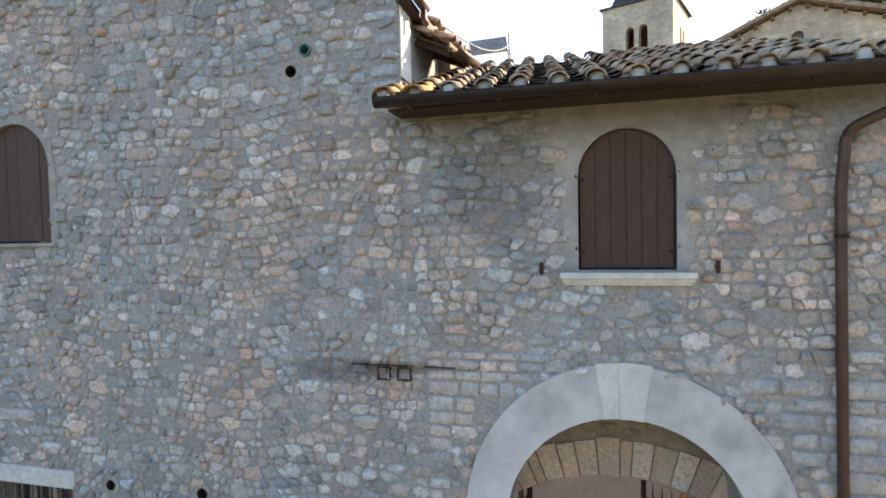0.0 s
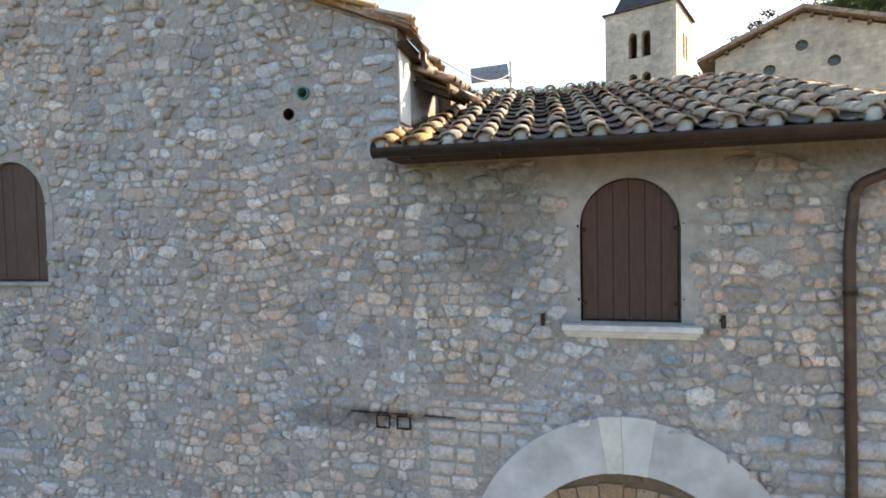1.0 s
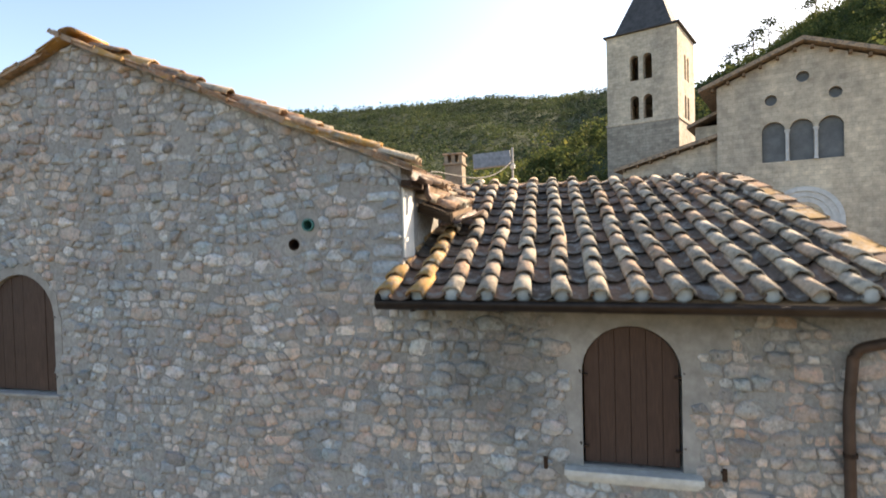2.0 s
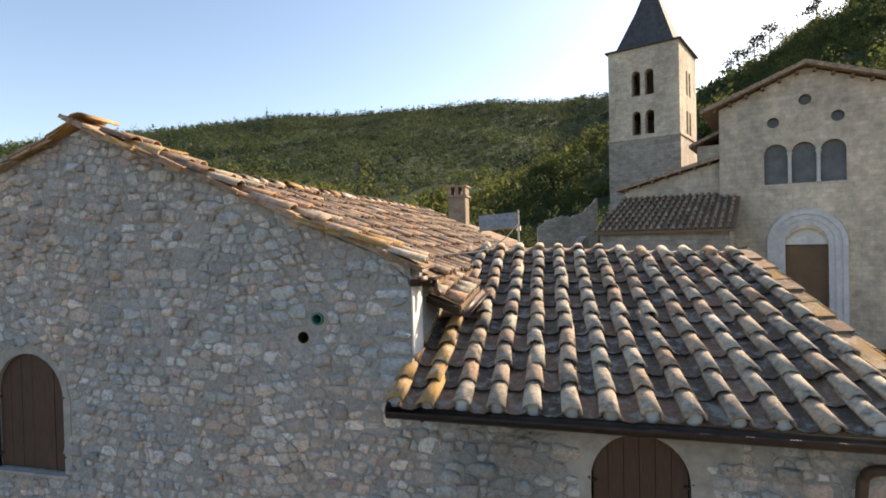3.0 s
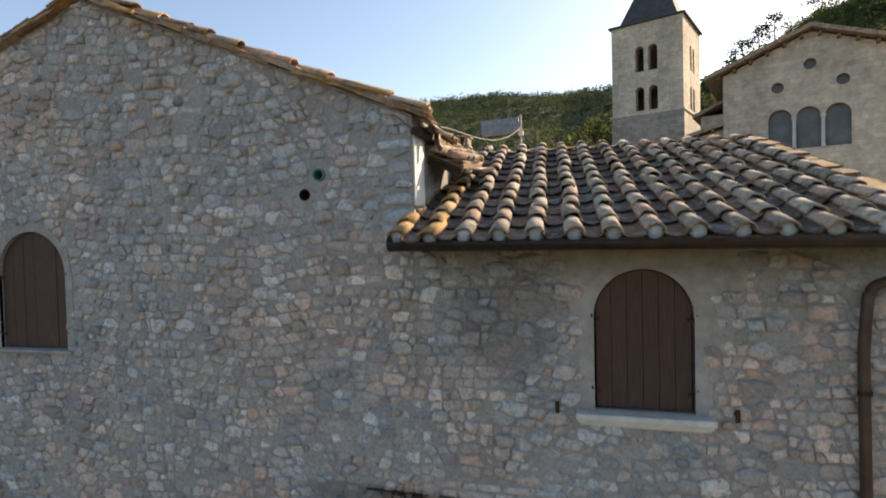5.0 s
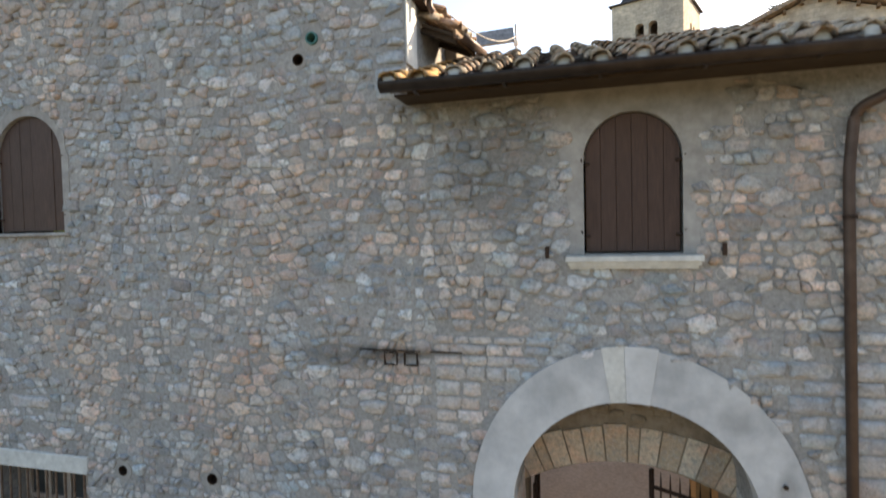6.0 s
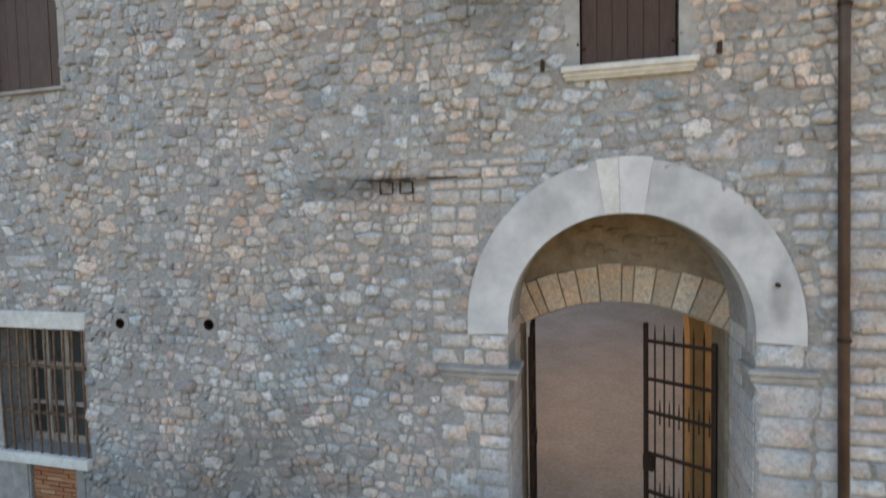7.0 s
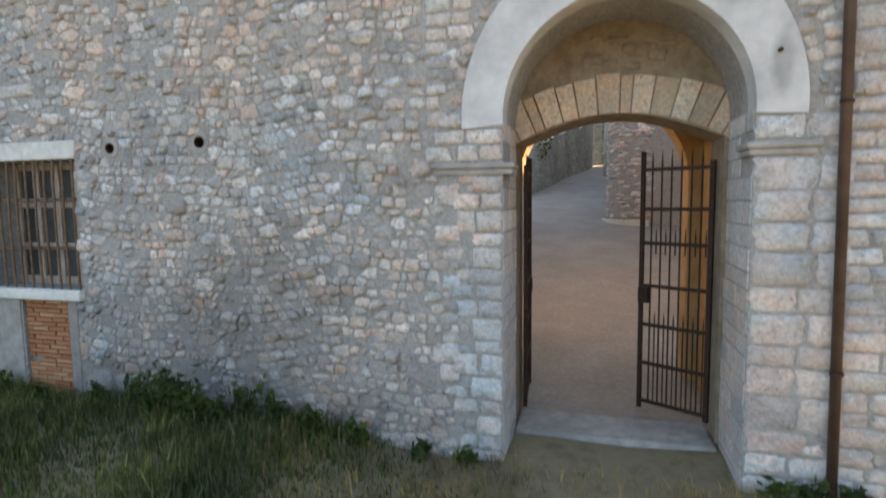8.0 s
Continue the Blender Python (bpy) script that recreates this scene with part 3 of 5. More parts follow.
def ghost(x, z):
    """Where no rubble stone lies: openings, dressed stone and plaster."""
    if in_ring(x, z, 1.28):
        return True
    if math.hypot((x + 5.317) / 0.56, (z - 5.72) / 0.56) < 1 and z > 5.6 or (abs(x + 5.317) < 0.52 and 4.9 < z < 5.8):
        return True
    if abs(x - 0.647) < 0.46 and 4.56 < z < 5.5 or math.hypot((x - 0.647) / 0.5, (z - 5.4) / 0.48) < 1 and z > 5.4 or 0.05 < x < 1.33 and z > 5.56:
        return True
    if -6.05 < x < -4.7 and 0.94 < z < 2.64 or (-6.4 < x < -4.82 and z < 0.95):
        return True
    if -0.91 < x < -0.2 and 2.15 < z < 2.29 or 1.5 < x < 1.96 and 2.24 < z < 2.38:
        return True
    if any(math.hypot(x - vx, z - vz) < vr + 0.06 for vx, vz, vr in VENTS):
        return True
    return any(a - 0.01 < x < b + 0.01 and c - 0.01 < z < d + 0.01 for a, b, c, d in BLOCKS)


ASPECT = 1.7


def scatter():
    """Uneven seeds for the rubble, closer where the stones are small."""
    cell, grid, out = 0.16, {}, []
    tries = 110000
    xs, zs = rng.uniform(-6.75, 2.5, tries), rng.uniform(-0.5, 8.5, tries)
    ks = rng.choice([0.5, 0.75, 1.0, 1.3, 1.75], tries, p=[0.34, 0.24, 0.2, 0.14, 0.08])
    for x, z, k in zip(xs, zs, ks):
        if z > gable_top(x) + 0.05 or (x > -1.13 and z > 6.05):
            continue
        r = 0.071 * k * (0.84 if x < -2 and z < 2.7 else 1.0)
        course = 0.092
        off = 0.05 * math.sin(1.7 * x + 0.6) + 0.03 * math.sin(4.1 * x)
        z = z + 0.8 * ((round((z + off) / course) * course - off) - z)
        gx, gz = int(math.floor(x / cell)), int(math.floor(z / cell))
        ok = True
        for i in range(gx - 2, gx + 3):
            for j in range(gz - 2, gz + 3):
                for q in grid.get((i, j), ()):
                    px, pz, pr = out[q]
                    if ((px - x) / ASPECT) ** 2 + (pz - z) ** 2 < ((pr + r) / 2) ** 2:
                        ok = False
                        break
                if not ok:
                    break
            if not ok:
                break
        if ok:
            grid.setdefault((gx, gz), []).append(len(out))
            out.append((x, z, r))
    return out, grid, cell


def clip(poly, mx, mz, nx, nz):
    out = []
    prev = poly[-1]
    dp = (prev[0] - mx) * nx + (prev[1] - mz) * nz
    for p in poly:
        d = (p[0] - mx) * nx + (p[1] - mz) * nz
        if (d <= 0) != (dp <= 0):
            s = dp / (dp - d)
            out.append((prev[0] + s * (p[0] - prev[0]), prev[1] + s * (p[1] - prev[1])))
        if d <= 0:
            out.append(p)
        prev, dp = p, d
    return out


def stone_shape(poly, proud, front=4.0, wobble=0.5, top=0.8):
    """Vertices and faces of one bedded stone: a domed, chipped face standing out of the mortar."""
    cx = sum(p[0] for p in poly) / len(poly)
    cz = sum(p[1] for p in poly) / len(poly)
    rnd = []
    for a, b in zip(poly, poly[1:] + poly[:1]):
        cut = rng.uniform(0.1, 0.26)
        rnd += [(a[0] * (1 - k) + b[0] * k, a[1] * (1 - k) + b[1] * k) for k in (cut, 0.5, 1 - cut)]
    n = len(rnd)
    verts, faces = [], []
    tx, tz = rng.normal(0, 0.24 * wobble), rng.normal(0, 0.24 * wobble)
    jit = np.clip(rng.normal(1, 0.2 * wobble, n), 0.75, 1.15)
    dep = rng.uniform(0.75, 1.1, n)
    for f, y in ((1.0, -0.012), (0.95, 0.6), (top, 1.0)):
        for i, (x, z) in enumerate(rnd):
            px, pz = cx + (x - cx) * f * jit[i], cz + (z - cz) * f * jit[i]
            h = 0.012 if y < 0 else -proud * y * dep[i] - (tx * (px - cx) + tz * (pz - cz)) * (y > 0.9)
            verts.append((px, front + min(h, 0.012), pz))
    verts.append((cx, front - proud * 1.08, cz))
    for k in range(2):
        for i in range(n):
            j = (i + 1) % n
            faces.append((k * n + i, k * n + j, (k + 1) * n + j, (k + 1) * n + i))
    for i in range(n):
        faces.append((2 * n + i, 2 * n + (i + 1) % n, 3 * n))
    return verts, faces


def shrink(poly, gap):
    """Draws a cell in from its neighbours, leaving the joint."""
    cx = sum(p[0] for p in poly) / len(poly)
    cz = sum(p[1] for p in poly) / len(poly)
    out = []
    for x, z in poly:
        d = math.hypot(x - cx, z - cz) or 1e-6
        k = max(0.3, 1 - gap / d)
        out.append((cx + (x - cx) * k, cz + (z - cz) * k))
    return out


def build_rubble():
    seeds, grid, cell = scatter()
    mass = {"gable": ([], []), "gate": ([], [])}
    singles = others = 0
    for q, (x, z, r) in enumerate(seeds):
        if ghost(x, z):
            continue
        poly = [(x - 0.34, z - 0.22), (x + 0.34, z - 0.22), (x + 0.34, z + 0.22), (x - 0.34, z + 0.22)]
        gx, gz = int(math.floor(x / cell)), int(math.floor(z / cell))
        for i in range(gx - 2, gx + 3):
            for j in range(gz - 2, gz + 3):
                for o in grid.get((i, j), ()):
                    if o == q:
                        continue
                    ox, oz, orad = seeds[o]
                    w = r / (r + orad)
                    nx, nz = (ox - x) / ASPECT ** 2, oz - z
                    poly = clip(poly, x + w * (ox - x), z + w * (oz - z), nx, nz)
                    if len(poly) < 3:
                        break
                if len(poly) < 3:
                    break
            if len(poly) < 3:
                break
        if len(poly) < 3:
            continue
        poly = shrink(poly, rng.choice([0.001, 0.006, 0.013, 0.024], p=[0.25, 0.3, 0.27, 0.18]))
        roof = 5.9 if x > -1.13 else 99
        poly = [(min(px, -1.135) if x < -1.13 else px, min(pz, gable_top(px) - 0.02, roof)) for px, pz in poly]
        area = 0.5 * abs(sum(a[0] * b[1] - b[0] * a[1] for a, b in zip(poly, poly[1:] + poly[:1])))
        if area < 0.0007:
            continue
        if rng.random() < 0.07:
            continue
        vs, fs = stone_shape(poly, rng.choice([0.004, 0.011, 0.02, 0.034], p=[0.28, 0.35, 0.25, 0.12]) * rng.uniform(0.7, 1.3))
        near = -1.1 < x < 1.3 and 2.6 < z < 5.6
        if near and singles < 290:
            singles += 1
            raw("stone", vs, fs, mat_stone, wall_gate, smooth=True)
            continue
        if -2.6 < x < -1.14 and 2.4 < z < 4.9 and others < 290:
            others += 1
            raw("stone", vs, fs, mat_stone, wall_gable, smooth=True)
            continue
        mv, mf = mass["gable" if x < -1.13 else "gate"]
        base = len(mv)
        mv += vs
        mf += [tuple(base + i for i in f) for f in fs]
    for key, wall in (("gable", wall_gable), ("gate", wall_gate)):
        ob = raw("rubble_stones", *mass[key], mat_stone_mass, wall, smooth=True)
        tagged(ob, "small grey, buff and pink rubble stones", kind="stuff")


def build_blocks():
    for a, b, c, d in BLOCKS:
        g = rng.uniform(0.005, 0.012)
        j = rng.uniform(-0.012, 0.012, 8)
        poly = [(a + g + j[0], c + g + j[1] * 0.6), ((a + b) / 2, c + g), (b - g + j[2], c + g + j[3] * 0.6), (b - g + j[4] * 0.5, (c + d) / 2),
                (b - g + j[4], d - g + j[5] * 0.6), ((a + b) / 2, d - g), (a + g + j[6], d - g + j[7] * 0.6), (a + g + j[6] * 0.5, (c + d) / 2)]
        poly = [(min(x, -0.292) if (b <= -0.26 and c < 2.6) else max(x, 1.522) if (a >= 1.5 and c < 2.6 and a < 1.6) else x, z) for x, z in poly]
        vs, fs = stone_shape(poly, rng.uniform(0.008, 0.022), wobble=0.25, top=0.88)
        raw("stone_block", vs, fs, mat_block, wall_gable if b < -1.13 else wall_gate, smooth=True)


# ---- dressed gate arch ----
def wedge(cx, cz, r0, r1, a0, a1, y0, y1, n=6, swell=0.0):
    """A block of an arch between two angles (degrees from +x); swell thickens it towards the crown."""
    pts = []
    for i in range(n + 1):
        a = radians(a0 + (a1 - a0) * i / n)
        ro = r1 + swell * math.sin(a) ** 2
        pts.append((cx + ro * math.cos(a), cz + ro * math.sin(a)))
    pts += [(cx + r0 * math.cos(radians(a1 - (a1 - a0) * i / n)), cz + r0 * math.sin(radians(a1 - (a1 - a0) * i / n))) for i in range(n + 1)]
    return slab(pts, y0, y1)


gate_arch = empty("gate_arch", pose(GATE_X, 4, GATE_S), "smooth pale grey stone arch ring over the gateway", "arch")
RING = [(-3.5, 81.05, 1.24), (99.15, 183.5, 1.25)]
for a0, a1, r1 in RING:
    part("arch_block", wedge(0, 0, GATE_R - 0.004, r1, a0, a1, -0.03, 0.2, 28, 0.085), mat_ring, gate_arch)
part("keystone", wedge(0, 0, GATE_R - 0.008, 1.342, 81.1, 91.8, -0.034, 0.2, 4), mat_key, gate_arch, "white keystone block")
part("keystone", wedge(0, 0, GATE_R - 0.006, 1.34, 91.9, 99.1, -0.032, 0.2, 4), mat_sill, gate_arch, "cream keystone block")
# imposts: moulded string stones on each side
for x0, x1, z0, z1 in ((-0.9, -0.2, 2.165, 2.27), (1.47, 1.95, 2.255, 2.365)):
    bm = box(x0, x1, 3.955, 4.3, z0 + 0.05, z1 - 0.01, 0.018)
    box(x0 + 0.02, x1 - 0.02, 3.975, 4.28, z0, z0 + 0.047, 0.01, bm)
    tagged(part("impost", bm, mat_plaster), "weathered moulded stone impost beside the gateway", "impost", kind="structure")
# jamb stones inside the gateway
jambs = empty("gate_jamb", pose(0, 4.0, 0), "pale squared jamb stones lining the gateway", "jamb", kind="structure")
for side, xj in (("l", -0.3), ("r", 1.53)):
    z = -0.35
    while z < 2.5:
        h = rng.uniform(0.13, 0.22)
        y = 0.012
        while y < 0.75:
            w = min(rng.uniform(0.22, 0.42), 0.755 - y)
            if 0.755 - y - w < 0.08:
                w = 0.755 - y
            t = rng.uniform(0.004, 0.014)
            bx = (xj - 0.02, xj + t) if side == "l" else (xj - t, xj + 0.02)
            if not (2.12 < z + h / 2 < 2.4 and y < 0.3):
                part("jamb_stone", box(*bx, y + 0.006, y + w - 0.006, z + 0.006, min(z + h, 2.6) - 0.006, 0.008), mat_block, jambs)
            y += w
        z += h
# voussoirs of the inner arch
inner = empty("inner_arch", pose(0.605, 4.78, 0), "buff voussoirs of the low inner arch", "arch")
R_SEG = (0.895 ** 2 + 0.24 ** 2) / (2 * 0.24)
zc = 2.72 - R_SEG
half = math.degrees(math.asin(0.895 / R_SEG))
angles = [90 + half + 4 - (2 * half + 8) * (i + (rng.uniform(-0.22, 0.22) if 0 < i < 14 else 0)) / 14 for i in range(15)]
for a, b in zip(angles, angles[1:]):
    part("voussoir", wedge(0, zc, R_SEG + 0.005, R_SEG + rng.uniform(0.32, 0.37), b + 0.22, a - 0.22, -rng.uniform(0.012, 0.03), 0.02, 3), mat_buff, inner)
# rough vault stones over the voussoirs
for k in range(46):
    a, rr = rng.uniform(20, 160), rng.uniform(0.1, 0.84)
    x, z = GATE_X + rr * math.cos(radians(a)), GATE_S + rr * math.sin(radians(a))
    if z < 3.12:
        continue
    w, h = rng.uniform(0.06, 0.14), rng.uniform(0.03, 0.06)
    vs, fs = stone_shape([(x - w, z - h * 0.7), (x + w * 0.8, z - h), (x + w, z + h * 0.8), (x - w * 0.8, z + h)], 0.02, 4.78)
    raw("vault_stone", vs, fs, mat_tunnel, wall_inner, smooth=True)


# ---- wrought iron gate leaves ----
def gate_leaf(name, m, label, width=0.82):
    """A leaf whose hinge stands at the origin and whose bars run along -x."""
    g = empty(name, m, label, "gate", "leaves of the iron gate")
    part("hinge_stile", box(-0.045, 0, -0.02, 0.02, 0.02, 2.5, 0.004), mat_iron, g)
    part("lock_stile", box(-width, -width + 0.04, -0.02, 0.02, 0.0, 2.62, 0.004), mat_iron, g)
    for z in (0.06, 0.46, 0.86, 1.26, 1.69, 2.03, 2.42):
        part("rail", box(-width, 0, -0.012, 0.012, z, z + 0.036, 0.003), mat_iron, g)
    nb = 7
    for k in range(1, nb):
        x = -width + 0.02 + (width - 0.04) * k / nb
        part("bar", tube([(x, 0, 0.07), (x, 0, 2.5), (x, 0, 2.62)], [0.009, 0.009, 0.002], 6), mat_iron, g)
        part("short_bar", tube([(x + 0.05, 0, 0.07), (x + 0.05, 0, 0.94), (x + 0.05, 0, 1.02)], [0.007, 0.007, 0.002], 6), mat_iron, g)
        part("spike", tube([(x + 0.05, 0, 1.6), (x + 0.05, 0, 1.78), (x + 0.05, 0, 1.86)], [0.007, 0.007, 0.002], 6), mat_iron, g)
    part("lock_box", box(-width - 0.004, -width + 0.1, -0.03, 0.03, 1.1, 1.26, 0.006), mat_iron, g)
    return g


gate_leaf("iron_gate_leaf", pose(1.49, 5.04, -0.2, 0, 0, -30), "rusty wrought iron gate leaf standing half open", 0.7)
gate_leaf("iron_gate_leaf", pose(-0.235, 5.04, -0.2, 0, 0, -87), "rusty wrought iron gate leaf folded back open")


# ---- windows ----
def shutters(name, cx, z0, half, spring, rise, planks, y, label):
    """A pair of closed plank shutters under an arch."""
    win = empty(name, pose(cx, y, z0), label, "window", kind="structure")

    def top(x):
        return spring - z0 + rise * math.sqrt(max(0.0, 1 - (x / half) ** 2)) - 0.012

    for s in (-1, 1):
        leaf = empty("shutter", pose(0, 0, 0), "", "")
        for key in ("label", "category"):
            if key in leaf:
                del leaf[key]
        leaf.parent = win
        w = (half - 0.012) / planks
        for k in range(planks):
            a, b = s * (0.002 + k * w), s * ((k + 1) * w - 0.0015)
            x0, x1 = min(a, b), max(a, b)
            xs = [x0 + (x1 - x0) * i / 4 for i in range(5)]
            out = [(x0, 0.015), (x1, 0.015)] + [(x, top(x)) for x in xs[::-1]]
            dy = rng.uniform(-0.003, 0.003)
            part("plank", prism(out, dy, 0.03), mat_shutter, leaf)
        for zz in (0.14, spring - z0 - 0.02):
            part("hinge", tube([(s * (half - 0.04), -0.006, zz), (s * (half + 0.012), -0.03, zz), (s * (half + 0.02), -0.04, zz + 0.04)], 0.011, 6), mat_iron, leaf)
    return win


def arch_frame(cx, z0, half, spring, rise, w, n=20):
    """Band round an arched opening."""
    inner = [(cx + half * math.cos(math.pi * i / n), spring + rise * math.sin(math.pi * i / n)) for i in range(n + 1)]
    outer = [(cx + (half + w) * math.cos(math.pi * i / n), spring + (rise + w) * math.sin(math.pi * i / n)) for i in range(n + 1)]
    return [(cx + half, z0)] + inner + [(cx - half, z0), (cx - half - w, z0)] + outer[::-1] + [(cx + half + w, z0)]


def ragged(outline, cx, cz):
    """The outer edge of a plaster band, made uneven."""
    k = len(outline) // 2
    return [(x, z) if i < k or i == len(outline) - 1 else (x + rng.uniform(-0.03, 0.02) * (1 if x > cx else -1), z + rng.uniform(-0.02, 0.02)) for i, (x, z) in enumerate(outline)]


shutters("window_1", 0.647, 4.665, 0.352, 5.38, 0.36, 3, 4.035, "closed dark brown plank shutters in an arched window")
shutters("window_2", -5.317, 4.955, 0.449, 5.72, 0.45, 3, 4.035, "closed dark brown plank shutters in an arched window")
field = [(0.17, 4.66), (1.13, 4.66), (1.15, 4.95), (1.2, 5.2), (1.28, 5.45), (1.37, 5.62), (1.34, 5.78), (1.42, 5.93), (0.0, 5.93), (0.06, 5.78), (0.0, 5.64), (0.12, 5.48), (0.14, 5.25), (0.19, 5.05), (0.16, 4.85)]
field = [p if i < 2 else (p[0] + rng.uniform(-0.025, 0.025), p[1]) for i, p in enumerate(q for a, b in zip(field, field[1:] + field[:1]) for q in ((a, ((a[0] + b[0]) / 2 + rng.uniform(-0.03, 0.03) * (a[1] != b[1]), (a[1] + b[1]) / 2))))]
tagged(part("window_trim_1", slab(field, 3.992, 4.03, [[(x, z + 0.004) for x, z in arch(0.647, 4.662, 0.355, 5.38, 0.36)]]), mat_plaster), "rough grey plaster round an arched window", "trim", kind="structure")
tagged(part("window_trim_2", slab(ragged(arch_frame(-5.317, 4.95, 0.452, 5.72, 0.45, 0.09), -5.317, 5.5), 3.994, 4.03), mat_plaster), "grey stone and plaster round an arched window", "trim", kind="structure")
bm = box(0.15, 1.13, 3.9, 4.16, 4.605, 4.652, 0.006)
box(0.165, 1.115, 3.925, 4.14, 4.575, 4.607, 0.006, bm)
box(0.18, 1.1, 3.945, 4.12, 4.552, 4.577, 0.005, bm)
tagged(part("window_sill_1", bm, mat_sill), "moulded pale limestone window sill", "sill", kind="structure")
bm = box(-5.86, -4.79, 3.95, 4.16, 4.912, 4.948, 0.008)
tagged(part("window_sill_2", bm, mat_plaster), "thin grey stone window sill", "sill", kind="structure")
for x, z in ((0.011, 4.68), (1.266, 4.69)):
    h = empty("shutter_hook", pose(x, 4, z), "black iron shutter holdback beside the sill", "hook", "shutter holdbacks")
    part("arm", tube([(0, 0.02, 0), (0, -0.05, 0), (0.0, -0.06, 0.01)], 0.012, 8), mat_iron, h)
    part("catch", box(-0.016, 0.016, -0.075, -0.055, -0.045, 0.05, 0.005), mat_iron, h)

# barred window
tagged(part("lintel", box(-6.1, -4.7, 3.975, 4.3, 2.432, 2.62, 0.015), mat_sill), "plain pale stone lintel over the barred window", "lintel", kind="structure")
tagged(part("window_sill_3", box(-6.05, -4.715, 3.93, 4.3, 0.955, 1.068, 0.012), mat_sill), "thick pale stone sill below the barred window", "sill", kind="structure")
bar_win = empty("window_3", pose(-5.34, 4.3, 1.07), "old wooden casement behind iron bars", "window", kind="structure")
for x0, x1 in ((-0.61, -0.53), (-0.33, -0.24), (-0.06, 0.05), (0.25, 0.33), (0.53, 0.61)):
    part("window_frame", box(x0, x1, -0.03, 0.04, 0, 1.36, 0.006), mat_greywood, bar_win)
for z0, z1 in ((0, 0.09), (0.42, 0.47), (0.86, 0.92), (1.28, 1.36)):
    part("glazing_bar", box(-0.6, 0.6, -0.02, 0.03, z0, z1, 0.005), mat_greywood, bar_win)
for x0, x1 in ((-0.53, -0.33), (-0.24, -0.06), (0.05, 0.25), (0.33, 0.53)):
    part("pane", box(x0, x1, 0.0, 0.008, 0.05, 1.3), mat_pane, bar_win)
grille = empty("window_grille", pose(-5.34, 3.99, 1.07), "rusty iron bars across a low window", "grille")
for k in range(10):
    x = -0.575 + 1.15 * k / 9 + rng.uniform(-0.012, 0.012)
    part("bar", tube([(x, 0.0, -0.01), (x + rng.uniform(-0.012, 0.012), -0.01, 0.7), (x, 0.0, 1.37)], 0.0125, 7), mat_rust, grille)
for z in (0.42, 0.93):
    part("cross_bar", box(-0.66, 0.66, 0.012, 0.03, z, z + 0.035, 0.003), mat_rust, grille)
# brick infill below it
infill = part("brick_infill", box(-5.598, -4.962, 4.06, 4.3, -0.45, 0.938), mat_mortar)
tagged(infill, "blocked opening filled with thin old red bricks", "brickwork", kind="structure")
brick_mesh = []
for k in range(3):
    bmb = box(-0.1, 0.1, -0.03, 0.03, -0.02, 0.02, 0.004)
    meb = bpy.data.meshes.new("brick")
    bmb.to_mesh(meb)
    bmb.free()
    meb.materials.append(mat_brick)
    brick_mesh.append(meb)
z, row = -0.3, 0
while z < 0.92:
    x = -5.59 + (0.0 if row % 2 else -0.1)
    while x < -4.97:
        w = rng.uniform(0.18, 0.24)
        a, b = max(x, -5.592), min(x + w, -4.968)
        if b - a > 0.05 and not math.hypot((a + b) / 2 + 5.48, z - 0.27) < 0.07:
            o = new("brick", brick_mesh[row % 3])
            o.parent = infill
            o.matrix_basis = pose((a + b) / 2, 4.055 + rng.uniform(-0.006, 0.006), z + 0.02, 0, rng.uniform(-1.2, 1.2), 0) @ Matrix.Diagonal(((b - a - 0.01) / 0.2, 1, 1, 1))
        x += w
    z += 0.05
    row += 1
tagged(part("plaster_patch_1", box(-6.9, -5.62, 3.985, 4.05, -0.45, 0.95, 0.01), mat_plaster), "flaking grey plaster beside the brick infill", "plaster", kind="structure")
tagged(part("plaster_patch_2", box(-4.95, -4.83, 3.988, 4.05, -0.1, 0.95, 0.01), mat_plaster), "flaking grey plaster beside the brick infill", "plaster", kind="structure")

# vent pipes in the wall
for k, (x, z, r) in enumerate(VENTS):
    v = empty("vent_pipe", pose(x, 4, z), "small round %s vent pipe let into the wall" % ("verdigris-rimmed" if k == 1 else "dark"), "vent", "vents in the gable wall")
    part("collar", lathe_ring(0, 0, -0.012 if k != 1 else -0.03, 0.3, r - (0.006 if k != 1 else 0.012), r), mat_teal if k == 1 else mat_iron, v)
    part("inside", lathe_ring(0, 0, 0.24, 0.25, 0.002, r - 0.007), mat_dark, v)
    part("bedding", lathe_ring(0, 0, -0.006, 0.02, r + 0.001, r + (0.05 if k else 0.035)), mat_plaster, v)
# rusted flat iron let into the wall, with two framed stones
iron = empty("wall_iron", pose(-1.2, 4, 3.85), "black rusted flat iron set in the stonework", "iron bar")
part("strip", box(-0.42, 0.5, -0.022, 0.02, 0.0, 0.011, 0.003), mat_iron, iron)
for x in (-0.13, 0.05):
    part("frame", slab([(x - 0.06, -0.12), (x + 0.06, -0.12), (x + 0.06, -0.01), (x - 0.06, -0.01)], -0.026, 0.01, [[(x - 0.052, -0.112), (x + 0.052, -0.112), (x + 0.052, -0.018), (x - 0.052, -0.018)]]), mat_iron, iron)
# small dark holes by the arch
for x, z in ((1.66, 2.98),):
    v = empty("wall_socket", pose(x, 4, z), "small dark iron eye in the arch", "socket")
    part("eye", tube([(0, 0.03, 0), (0, -0.05, 0)], 0.017, 8), mat_iron, v)


